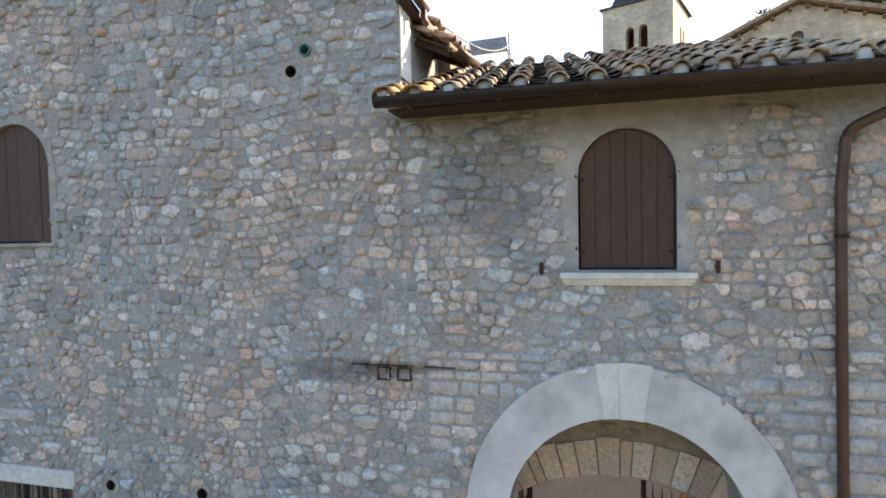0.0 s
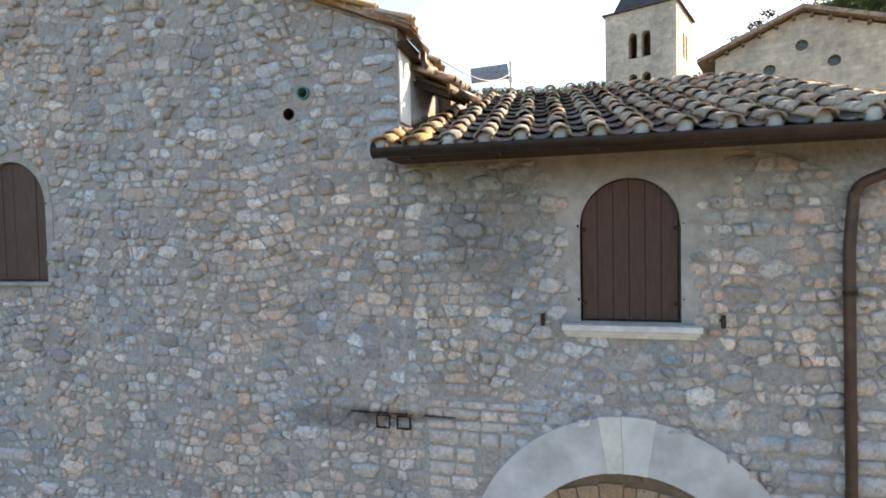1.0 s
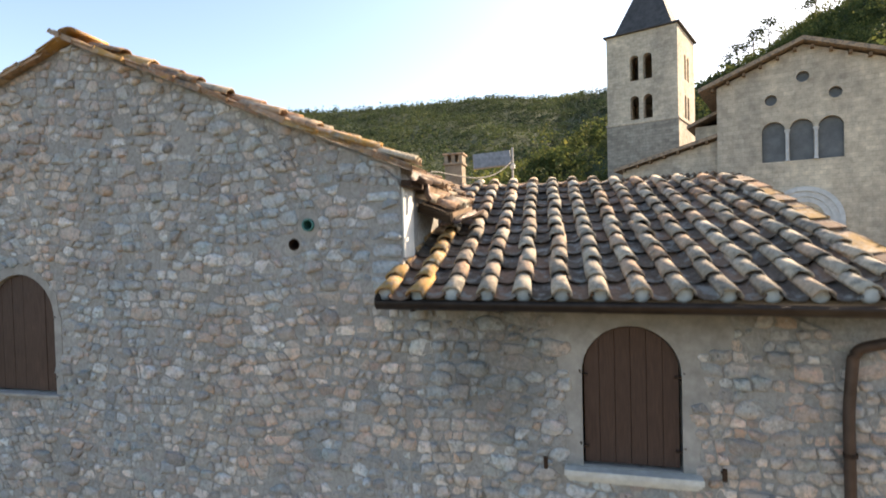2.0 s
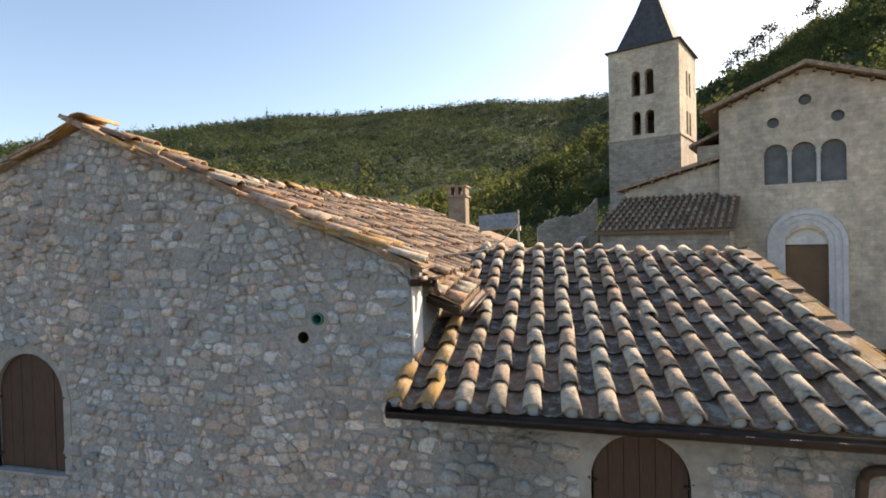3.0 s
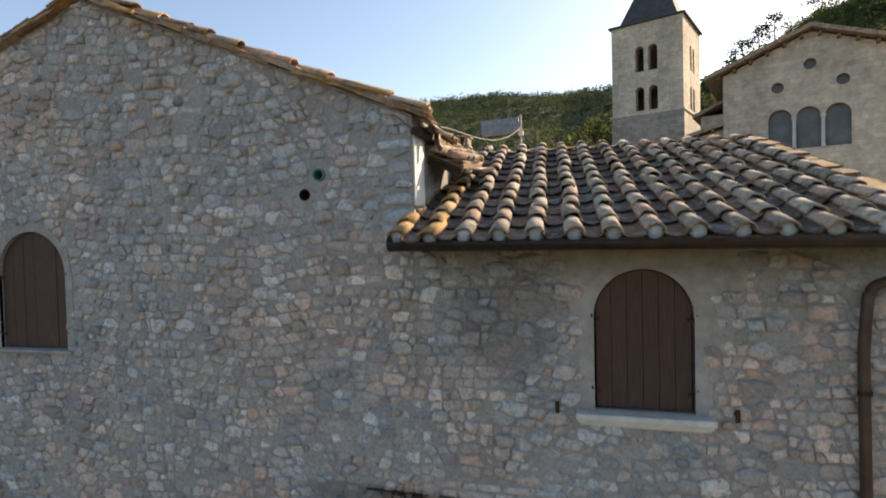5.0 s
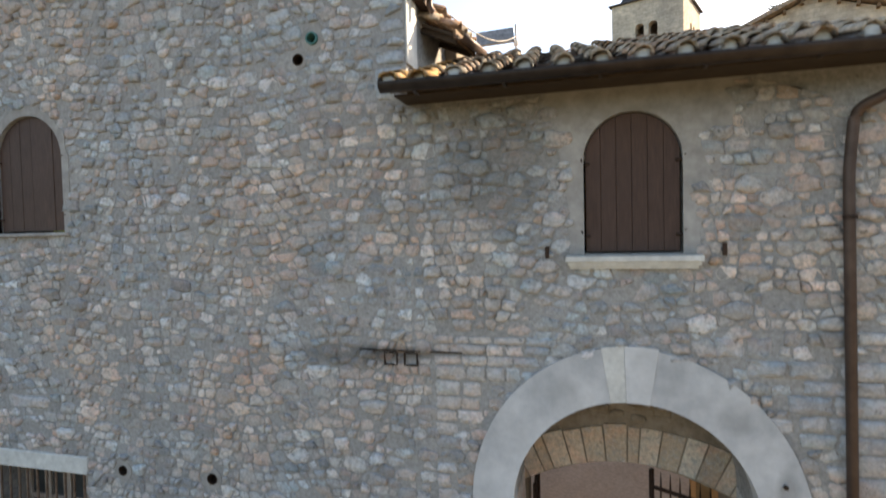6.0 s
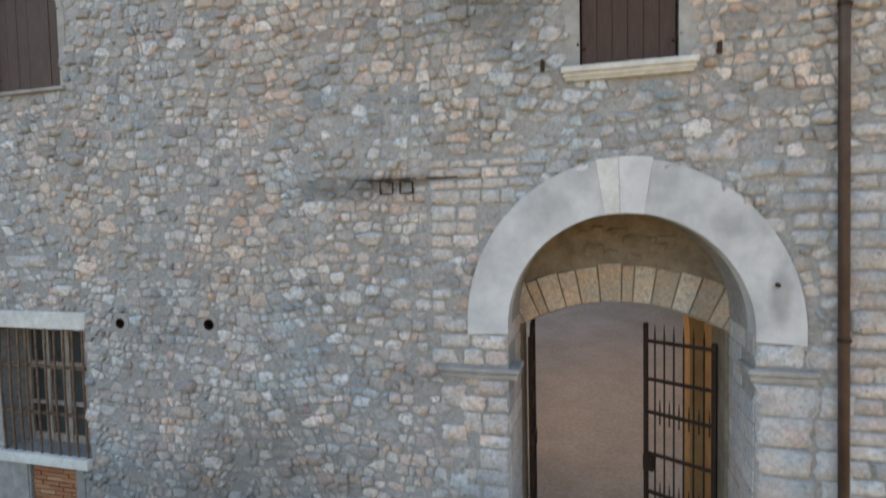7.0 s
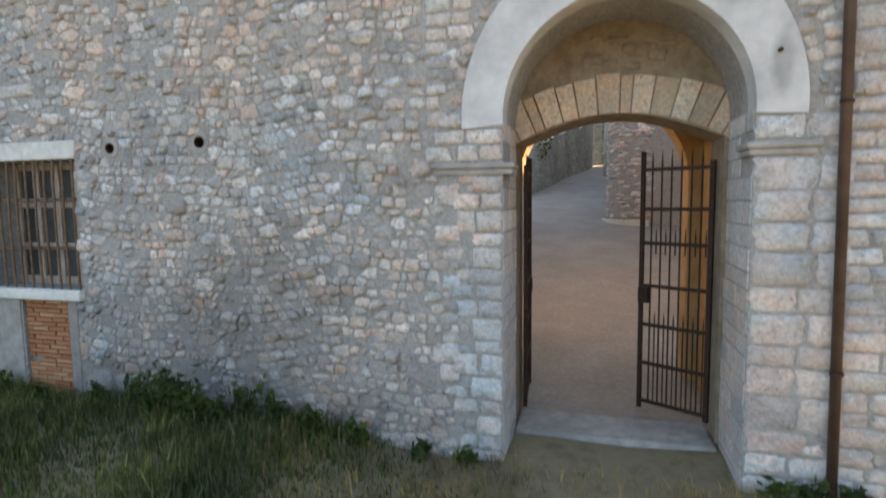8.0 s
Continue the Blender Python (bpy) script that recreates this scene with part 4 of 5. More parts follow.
# ---- tiled roofs ----
def barrel(length, r_low, r_high, thick=0.014, n=8, hollow=False):
    """A tapered half-round clay tile along +y, its lower end at the origin; hollow ones lie on their backs."""
    sgn = -1 if hollow else 1
    verts, faces = [], []
    for y, r in ((0.0, r_low), (length * 0.5, (r_low + r_high) / 2 * 1.01), (length, r_high)):
        for rr in (r, r - thick):
            for i in range(n + 1):
                a = math.pi * i / n
                verts.append((rr * math.cos(a), y, sgn * rr * math.sin(a) * 0.82))
    m = n + 1
    for s in range(2):
        o = s * 2 * m
        for i in range(n):
            faces.append((o + i, o + i + 1, o + 2 * m + i + 1, o + 2 * m + i))
            faces.append((o + m + i + 1, o + m + i, o + 3 * m + i, o + 3 * m + i + 1))
        faces.append((o, o + 2 * m, o + 3 * m, o + m))
        faces.append((o + n, o + m + n, o + 3 * m + n, o + 2 * m + n))
    for o, flip in ((0, 1), (4 * m, -1)):
        for i in range(n):
            faces.append((o + i, o + m + i, o + m + i + 1, o + i + 1)[::flip])
    return verts, faces


def tile_mesh(name, material, *args, **kw):
    me = bpy.data.meshes.new(name)
    me.from_pydata(*[args[0], [], args[1]])
    me.materials.append(material)
    me.polygons.foreach_set("use_smooth", [True] * len(me.polygons))
    me.update()
    return me


def rough_barrel(seed, **kw):
    """A barrel tile with chipped, uneven edges."""
    vs, fs = barrel(**kw)
    r = np.random.default_rng(seed)
    return [tuple(np.array(v) + r.normal(0, 0.0022, 3) + (0, r.normal(0, 0.006) if abs(v[1]) < 1e-6 else 0, 0)) for v in vs], fs


COVERS = [tile_mesh("cover_tile", mat_tile, *rough_barrel(k, length=0.43, r_low=0.072, r_high=0.056)) for k in range(6)]
COVERS_LICHEN = [tile_mesh("cover_tile", mat_tile_lichen, *rough_barrel(20 + k, length=0.43, r_low=0.072, r_high=0.056)) for k in range(4)]
COVERS_RED = [tile_mesh("cover_tile", mat_tile_red, *rough_barrel(30 + k, length=0.43, r_low=0.072, r_high=0.056)) for k in range(4)]
PANS = [tile_mesh("pan_tile", mat_pan, *rough_barrel(40 + k, length=0.43, r_low=0.088, r_high=0.1, hollow=True)) for k in range(4)]

SLOPE = math.degrees(math.atan(0.35))


def wing_z(y):
    """Underside of the cover tiles on the gatehouse roof."""
    return 5.985 + 0.35 * (y - 3.52)


def ridge_y(x):
    return 6.76 - 0.1 * (x + 0.8)


wing_roof = empty("gatehouse_roof", pose(0, 3.5, 5.96), "low-pitched gatehouse roof of weathered barrel tiles with yellow lichen", "roof", kind="structure")
inv = wing_roof.matrix_world.inverted()
deck = raw("roof_deck", [(-1.13, 3.6, 5.93), (2.5, 3.6, 5.93), (2.5, 3.6, 5.985), (-1.13, 3.6, 5.985),
                         (-1.13, 6.78, 7.05), (2.1, 6.5, 6.94), (2.1, 6.5, 7.0), (-1.13, 6.78, 7.105)],
           [(0, 1, 2, 3), (1, 5, 6, 2), (4, 7, 6, 5), (0, 3, 7, 4), (3, 2, 6, 7), (0, 4, 5, 1)], mat_wood, wing_roof)
deck.matrix_basis = inv
back = raw("back_slope", [(-1.13, 6.76, 7.09), (2.1, 6.47, 6.97), (2.1, 7.0, 6.82), (-1.13, 7.3, 6.95), (-1.13, 6.72, 7.02), (2.1, 6.45, 6.9), (2.1, 7.0, 6.78), (-1.13, 7.3, 6.9)],
           [(0, 1, 2, 3), (4, 7, 6, 5), (0, 4, 5, 1), (3, 2, 6, 7), (0, 3, 7, 4), (1, 5, 6, 2)], mat_tile_mass, wing_roof)
back.matrix_basis = inv


def lay_column(x0, x1, y0, y1, meshes, name, lift, rows_step=0.272, skew=0.0, jitter=1.0):
    """One run of tiles from the eave (x0, y0) to the ridge (x1, y1)."""
    run = y1 - y0
    n = int(math.ceil(run / rows_step))
    yaw = math.degrees(math.atan2(-(x1 - x0), run))
    for k in range(n):
        y = y0 + k * rows_step + rng.normal(0, 0.012) * jitter
        s = (y - y0) / run
        x = x0 + (x1 - x0) * s + rng.normal(0, 0.008) * jitter
        length = min(1.0, (y1 + 0.04 - y) / 0.4)
        if length < 0.35:
            continue
        pool = COVERS if meshes is COVERS_LICHEN and y > 4.7 and x0 < 0 else meshes
        ob = new(name, pool[int(rng.integers(len(pool)))])
        ob.parent = wing_roof
        ob.matrix_basis = inv @ pose(x, y, wing_z(y) + lift + rng.normal(0, 0.003), SLOPE - 4.0, rng.normal(0, 2.5) * jitter, yaw + rng.normal(0, 1.8) * jitter) @ Matrix.Diagonal((1, length, 0.55 if meshes is PANS else 1, 1))


COLS = [-1.14 + 0.262 * k for k in range(14)]


def col_top(x):
    return float(np.interp(x, [-1.2, -0.616, 2.266, 2.53], [-1.3, -0.776, 1.88, 2.12]))


for k, x in enumerate(COLS):
    xt = col_top(x)
    lay_column(x, xt, 3.54 + rng.normal(0, 0.01), 5.7 if k == 0 else ridge_y(xt), COVERS_LICHEN if k < 2 else COVERS, "cover_tile", 0.03)
    if k < 13:
        xm = x + 0.131
        lay_column(xm, (xt + col_top(COLS[k + 1])) / 2, 3.53, ridge_y(xt), PANS, "pan_tile", 0.034, jitter=0.7)
# flat lichened tiles along the free edge of the roof
edge_flats = []
for k in range(3):
    bmf = box(-0.1, 0.07, -0.19, 0.19, -0.013, 0.013, 0.004)
    for v in bmf.verts:
        v.co += Vector(rng.normal(0, 0.006, 3)) * (2 if v.co.x > 0 else 1)
    edge_flats.append(bpy.data.meshes.new("edge_tile"))
    bmf.to_mesh(edge_flats[-1])
    bmf.free()
    edge_flats[-1].materials.append(mat_tile_lichen if k == 0 else mat_tile_red)
EX0, EX1 = COLS[-1] + 0.16, col_top(COLS[-1]) + 0.14
for k in range(12):
    f = k / 11
    y = 3.62 + (6.36 - 3.62) * f
    o = new("edge_tile", edge_flats[k % 3])
    o.parent = wing_roof
    o.matrix_basis = inv @ pose(EX0 + (EX1 - EX0) * f + rng.normal(0, 0.008), y, wing_z(y) + 0.02 + rng.normal(0, 0.003), SLOPE - 3, rng.normal(-4, 2), math.degrees(math.atan2(EX0 - EX1, 2.74)) + rng.normal(0, 2))
# ends of the lowest tiles, packed with pale mortar
for k, x in enumerate(COLS):
    bm = bmesh.new()
    bmesh.ops.create_icosphere(bm, subdivisions=2, radius=0.066, matrix=pose(x, 3.585, 6.02) @ Matrix.Diagonal((0.95, 0.3, 0.8, 1)))
    o = part("mortar_plug", bm, mat_sill, wing_roof, smooth=True)
    o.matrix_basis = inv


def half_pipe(p, q, r, thick=0.006, n=10):
    """A half-round gutter between two points, open at the top."""
    p, q = Vector(p), Vector(q)
    d = (q - p).normalized()
    s = d.cross(Vector((0, 0, 1))).normalized()
    verts, faces = [], []
    for c in (p, q):
        for rr in (r, r - thick):
            for i in range(n + 1):
                a = math.pi + math.pi * i / n
                verts.append(c + s * rr * math.cos(a) + Vector((0, 0, 1)) * rr * math.sin(a))
    m = n + 1
    for i in range(n):
        faces += [(i, i + 1, 2 * m + i + 1, 2 * m + i), (m + i + 1, m + i, 3 * m + i, 3 * m + i + 1), (i, m + i, m + i + 1, i + 1), (2 * m + i, 2 * m + i + 1, 3 * m + i + 1, 3 * m + i)]
    faces += [(0, 2 * m, 3 * m, m), (n, m + n, 3 * m + n, 2 * m + n)]
    return [tuple(v) for v in verts], faces


# added board: its dark colour stands for the shadow under the gutter
tagged(part("soffit", box(-1.125, 2.5, 3.68, 3.99, 5.925, 5.942), mat_shade_timber), "dark board added for the shade under the eave", "soffit", kind="structure")
gutter = empty("roof_gutter", pose(-1.16, 3.51, 5.96), "dark brown half-round metal gutter along the eave", "gutter")
ginv = gutter.matrix_world.inverted()
o = raw("channel", *half_pipe((-1.165, 3.51, 5.985), (2.66, 3.51, 5.955), 0.07), mat_copper, gutter, smooth=True)
o.matrix_basis = ginv
o = part("end_cap", tube([(-1.17, 3.51, 5.975), (-1.163, 3.51, 5.975)], 0.062, 14), mat_copper, gutter)
o.matrix_basis = ginv
for k in range(6):
    x = -0.9 + 0.66 * k
    o = part("bracket", box(x - 0.012, x + 0.012, 3.5, 3.62, 5.9, 5.914, 0.002), mat_copper, gutter)
    o.matrix_basis = ginv
pipe = empty("downpipe", pose(2.1, 3.93, -0.25), "round brown metal downpipe fixed to the wall", "downpipe")
pinv = pipe.matrix_world.inverted()
o = part("pipe", tube(bent([(2.5, 3.52, 5.93), (2.5, 3.52, 5.84), (2.06, 3.93, 5.62), (2.03, 3.935, 5.2), (2.1, 3.935, -0.25)], 0.09), 0.036, 14), mat_pipe, pipe, smooth=True)
o.matrix_basis = pinv
for z in (4.9, 2.6, 0.7):
    o = part("clip", lathe_ring(0, 0, -0.014, 0.014, 0.036, 0.043, 16), mat_iron, pipe)
    o.matrix_basis = pinv @ pose(2.1 - 0.0128 * z, 3.935, z, 90)
    o = part("clip_pin", box(2.09 - 0.0128 * z, 2.11 - 0.0128 * z, 3.975, 4.03, z - 0.01, z + 0.01, 0.002), mat_iron, pipe)
    o.matrix_basis = pinv

# ---- roof of the gabled house ----
house_roof = empty("house_roof", pose(-4.5, 3.85, 8.44), "gabled house roof of weathered barrel tiles", "roof", kind="structure")
hinv = house_roof.matrix_world.inverted()


def strip(x0, z0, x1, z1, y0, y1, t, material, name):
    o = raw(name, [(x0, y0, z0), (x1, y0, z1), (x1, y1, z1), (x0, y1, z0), (x0, y0, z0 + t), (x1, y0, z1 + t), (x1, y1, z1 + t), (x0, y1, z0 + t)],
            [(0, 3, 2, 1), (4, 5, 6, 7), (0, 1, 5, 4), (1, 2, 6, 5), (2, 3, 7, 6), (3, 0, 4, 7)], material, house_roof)
    o.matrix_basis = hinv
    return o


strip(-3.3, 7.875, -1.0, 6.84, 4.35, 12.1, 0.06, mat_wood, "roof_deck")
strip(-6.6, 6.5, -3.3, 7.875, 4.35, 12.1, 0.06, mat_wood, "roof_deck")
RS = math.degrees(math.atan(0.418))
LS = math.degrees(math.atan(0.35))
# flat tiles bedded on the gable's edge, their worn fronts showing
FLATS = []
for k in range(5):
    bmf = box(-0.17, 0.17, -0.24, 0.22, -0.016, 0.016, 0.005)
    for v in bmf.verts:
        v.co += Vector(rng.normal(0, 0.006, 3)) * (3 if v.co.y < -0.2 else 1) * Vector((1, 1, 0.3)).length / 2
    FLATS.append(bpy.data.meshes.new("flat_tile"))
    bmf.to_mesh(FLATS[-1])
    bmf.free()
    FLATS[-1].materials.append(mat_tile_lichen if k < 2 else mat_tile_red)


def verge_piece(name, mesh, m):
    o = new(name, mesh)
    o.parent = house_roof
    o.matrix_basis = hinv @ m
    return o


for k in range(13):
    x = -1.16 - k * 0.277
    verge_piece("flat_tile", FLATS[int(rng.integers(5))], pose(x, 4.13 + rng.normal(0, 0.014), 8.468 - 0.418 * (x + 4.5) + rng.normal(0, 0.005), 0, RS + rng.normal(0, 1.2), rng.normal(0, 2)))
for k in range(11):
    x = -4.66 - k * 0.277
    verge_piece("flat_tile", FLATS[int(rng.integers(5))], pose(x, 4.13 + rng.normal(0, 0.014), 8.464 + 0.35 * (x + 4.5) + rng.normal(0, 0.005), 0, -LS + rng.normal(0, 1.2), rng.normal(0, 2)))
# barrel tiles over them
for y, wide in ((4.0, 1.08), (4.25, 1.0)):
    for k in range(11):
        x = -1.02 - k * 0.283 + rng.normal(0, 0.014)
        pool = COVERS_LICHEN if rng.random() < (0.6 if k > 8 else 0.12) else COVERS if k % 3 == 0 else COVERS_RED
        verge_piece("verge_tile", pool[int(rng.integers(4))], pose(x, y + rng.normal(0, 0.018), 8.51 - 0.418 * (x + 4.5) + rng.normal(0, 0.006), RS - 4.5, rng.normal(0, 5), 90 + rng.normal(0, 4)) @ Matrix.Diagonal((wide, 1, wide, 1)))
    for k in range(10):
        x = -7.85 + k * 0.283 + rng.normal(0, 0.012)
        verge_piece("verge_tile", COVERS_RED[int(rng.integers(4))], pose(x, y + rng.normal(0, 0.014), 8.505 + 0.35 * (x + 4.5), LS - 4, rng.normal(0, 4), -90 + rng.normal(0, 3)) @ Matrix.Diagonal((wide, 1, wide, 1)))
verge_piece("ridge_tile", COVERS_LICHEN[0], pose(-4.47, 3.93, 8.515, 1, 4, 3) @ Matrix.Diagonal((1.7, 0.95, 1.0, 1)))
# ridge caps of the main slope
for k in range(26):
    verge_piece("ridge_tile", (COVERS if k % 4 else COVERS_LICHEN)[int(rng.integers(4))], pose(-3.3 + rng.normal(0, 0.015), 4.5 + 0.29 * k, 7.945 + rng.normal(0, 0.008), -4 + rng.normal(0, 1), rng.normal(0, 4), rng.normal(0, 4)) @ Matrix.Diagonal((1.25, 0.95, 1.2, 1)))


def tile_field(name, place, cols, rows, parent, pinverse, material=None, ridge_rows=False, step=0.283):
    """Runs of barrel tiles as one mesh; place(c, r) gives the pose of each."""
    verts, faces = [], []
    for c in range(cols):
        for r in range(rows):
            base = len(verts)
            vs, fs = rough_barrel(int(rng.integers(1000)), length=0.43, r_low=0.074, r_high=0.058, n=6)
            m = place(c, r)
            verts += [tuple(m @ Vector(v)) for v in vs]
            faces += [tuple(base + i for i in f) for f in fs]
    o = raw(name, verts, faces, material or mat_tile_mass, parent, smooth=True)
    o.matrix_basis = pinverse
    return tagged(o, "runs of weathered barrel tiles", kind="stuff")


tile_field("barrel_tiles", lambda c, r: pose(-1.0 - r * 0.268 + rng.normal(0, 0.02), 4.62 + 0.232 * c + rng.normal(0, 0.01), 6.9 + 0.45 * 0.268 * r + rng.normal(0, 0.009), 20.0, rng.normal(0, 5), 90 + rng.normal(0, 4)), 32, 9, house_roof, hinv)
tile_field("pan_tiles", lambda c, r: pose(-1.02 - r * 0.268, 4.736 + 0.232 * c, 6.96 + 0.45 * 0.268 * r, 20.0, 180, 90), 32, 9, house_roof, hinv, mat_pan)
# gutter and downpipe at its eave
hg = empty("house_gutter", pose(-0.85, 3.95, 6.98), "brown metal gutter and spout at the house corner", "gutter")
hgi = hg.matrix_world.inverted()
for nm, me in (("channel", half_pipe((-0.99, 3.93, 6.945), (-0.98, 4.3, 6.935), 0.046)),):
    o = raw(nm, *me, mat_pipe, hg, smooth=True)
    o.matrix_basis = hgi
o = part("spout", tube(bent([(-0.98, 4.24, 6.9), (-0.98, 4.24, 6.8), (-0.95, 4.26, 6.77)], 0.04), 0.026, 10), mat_pipe, hg, smooth=True)
o.matrix_basis = hgi
o = part("eave_slab", box(-1.12, -1.03, 3.96, 4.5, 6.86, 6.92, 0.008), mat_iron, hg)
o.matrix_basis = hgi

# ---- small tiled canopy in the corner ----
canopy = empty("corner_canopy", pose(-1.12, 4.35, 6.6), "small lean-to canopy of tiles on timber in the roof corner", "canopy")
ci = canopy.matrix_world.inverted()
CS = math.degrees(math.atan2(0.2, 0.42))


def canopy_z(x):
    return 6.84 - 0.42 * (x + 1.12)


# boards and rafters are dark in place of the shade under the tiles
for k in range(3):
    o = part("board", box(0, 0.36, 4.32 + 0.26 * k, 4.56 + 0.26 * k, 0, 0.028, 0.003), mat_shade_timber, canopy)
    o.matrix_basis = ci @ pose(-1.11, 0, canopy_z(-1.11) - 0.06, 0, 22.8, 0)
for y in (4.38, 5.0):
    o = part("rafter", box(0, 0.35, y - 0.03, y + 0.03, -0.05, 0.0, 0.006), mat_shade_timber, canopy)
    o.matrix_basis = ci @ pose(-1.11, 0, canopy_z(-1.11) - 0.062, 0, 22.8, 0)
o = part("fascia", box(-0.81, -0.785, 4.3, 5.16, 6.63, 6.71, 0.004), mat_wood, canopy)
o.matrix_basis = ci
for c in range(4):
    for r in range(2):
        o = new("cover_tile", (COVERS if (c + r) % 3 else COVERS_RED)[int(rng.integers(4))])
        o.parent = canopy
        x = -0.77 - 0.17 * r
        o.matrix_basis = ci @ pose(x, 4.4 + 0.215 * c + rng.normal(0, 0.01), canopy_z(x) + 0.035, 22.8 - 4, rng.normal(0, 3), 90 + rng.normal(0, 2)) @ Matrix.Diagonal((1.15, 0.56, 1.2, 1))
cg = raw("gutter", *half_pipe((-0.745, 4.28, 6.66), (-0.715, 5.2, 6.675), 0.05), mat_pipe, canopy, smooth=True)
cg.matrix_basis = ci
canopy.matrix_world = pose(-1.12, 4.44, 6.55, 6.5, 0, 0)
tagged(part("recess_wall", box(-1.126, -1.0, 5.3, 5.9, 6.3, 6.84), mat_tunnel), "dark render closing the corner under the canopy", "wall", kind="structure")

# ---- panel on a mast behind the ridge ----
panel = empty("antenna_panel", pose(-0.81, 7.05, 6.9), "flat grey metal panel on a short mast behind the ridge", "antenna")
part("mast", tube([(0.22, 0, -0.1), (0.22, 0, 0.72)], 0.014, 8), mat_zinc, panel, "thin pale mast")
o = part("plate", box(-0.29, 0.22, -0.02, 0.02, -0.1, 0.12, 0.008), mat_panel, panel)
o.matrix_basis = pose(-0.02, -0.03, 0.56, -18, -4, 6)
part("arm", tube([(0.22, 0, 0.5), (0.05, -0.03, 0.54)], 0.012, 6), mat_zinc, panel)
part("clamp", box(0.19, 0.25, -0.03, 0.03, 0.44, 0.5, 0.004), mat_white, panel, "white clamp")
cable = part("cable", tube([(-0.59 - 0.52 * s, 7.02 - 2.2 * s, 7.45 - 0.37 * s - 0.85 * s * (1 - s) ** 1.5) for s in (i / 14 for i in range(15))], 0.008, 6), mat_cable)
tagged(cable, "thin dark cable sagging from the mast to the house", "cable")


# ---- church behind: local x along its front, y into it ----
CH = pose(9.15, 25.4, 0, 0, 0, -18.49)
church = empty("church", CH, "pale limestone church front with round windows and an arched triple window", "church")
front_holes = [disc(-1.08, 11.9, 0.23, 16), disc(1.16, 11.9, 0.23, 16), disc(0.06, 12.72, 0.23, 16)]
for u in (-1.0, 0.0, 1.0):
    front_holes.append(arch(u, 9.27, 0.43, 10.55, 0.43, 12))
front_holes.append(arch(0.05, 2.9, 0.75, 6.65, 0.72, 14))
part("front_wall", slab([(-3.15, 2.5), (3.35, 2.5), (3.35, 12.75), (0.1, 14.05), (-3.15, 12.75)], 0, 0.7, front_holes), mat_church, church)
part("side_wall", box(-3.15, -2.6, 0.702, 20, 2.5, 12.6), mat_church, church)
part("side_wall", box(2.8, 3.35, 0.702, 20, 2.5, 12.6), mat_church, church)
for u, z in ((-1.08, 11.9), (1.16, 11.9), (0.06, 12.72)):
    w = part("round_window", slab(disc(u, z, 0.29, 16), -0.03, 0.12, [disc(u, z, 0.23, 16)]), mat_church, church)
    part("pane", slab(disc(u, z, 0.235, 16), 0.22, 0.26), mat_glass, w)
for u in (-1.0, 0.0, 1.0):
    w = part("arched_window", slab(arch_frame(u, 9.27, 0.43, 10.55, 0.43, 0.06, 12), -0.02 - 0.004 * u, 0.1), mat_church, church)
    part("pane", slab(arch(u, 9.28, 0.43, 10.55, 0.425, 12), 0.24, 0.28), mat_glass, w)
for u in (-0.5, 0.5):
    part("window_column", tube([(u, -0.03, 9.27), (u, -0.03, 9.4), (u, -0.03, 10.4), (u, -0.03, 10.58)], [0.09, 0.065, 0.065, 0.12], 10), mat_key, church, "slim white column")
for k, (r0, r1, y0) in enumerate(((1.22, 1.4, -0.16), (0.98, 1.222, -0.09), (0.76, 0.982, -0.03))):
    a = part("portal_arch", slab(arch_frame(0.05, 3.0, r0, 6.75, r0, r1 - r0, 18), y0, 0.3), mat_key, church, "stepped pale portal surround")
part("lunette", slab(arch(0.05, 6.68, 0.75, 6.72, 0.68, 14), 0.2, 0.3), mat_white, church, "white lunette")
part("portal_door", box(-0.7, 0.8, 0.3, 0.4, 2.9, 6.62, 0.01), mat_wood, church, "brown timber church door")


def roof_pair(parent, ul, zl, ua, za, ur, zr, v0, v1, t, material):
    for a, b, c, d in ((ul, zl, ua, za), (ua, za, ur, zr)):
        raw("roof_slope", [(a, v0, b), (c, v0, d), (c, v1, d), (a, v1, b), (a, v0, b + t), (c, v0, d + t), (c, v1, d + t), (a, v1, b + t)],
            [(0, 3, 2, 1), (4, 5, 6, 7), (0, 1, 5, 4), (1, 2, 6, 5), (2, 3, 7, 6), (3, 0, 4, 7)], material, parent)


roof_pair(church, -3.85, 12.6, 0.1, 14.12, 4.05, 12.6, -0.45, 20.3, 0.17, mat_tile_mass)
for k in range(6):
    for s in (-1, 1):
        u = 0.1 + s * (0.3 + 0.62 * k)
        z = 14.02 - 0.385 * abs(u - 0.1)
        part("eave_bracket", box(u - 0.06, u + 0.06, -0.3, 0.0, z - 0.12, z), mat_wood, church)
# lower aisle and its roofs
aisle = part("aisle_wall", slab([(-7.4, 2.5), (-3.152, 2.5), (-3.152, 10.5), (-7.4, 9.45)], 0.3, 0.9), mat_church, church)
part("aisle_side", box(-7.4, -6.9, 0.902, 14, 2.5, 9.4), mat_church, church)
raw("aisle_roof", [(-7.75, -0.05, 9.42), (-3.16, -0.05, 10.6), (-3.16, 14, 10.6), (-7.75, 14, 9.42), (-7.75, -0.05, 9.58), (-3.16, -0.05, 10.76), (-3.16, 14, 10.76), (-7.75, 14, 9.58)],
    [(0, 3, 2, 1), (4, 5, 6, 7), (0, 1, 5, 4), (1, 2, 6, 5), (2, 3, 7, 6), (3, 0, 4, 7)], mat_tile_mass, church)
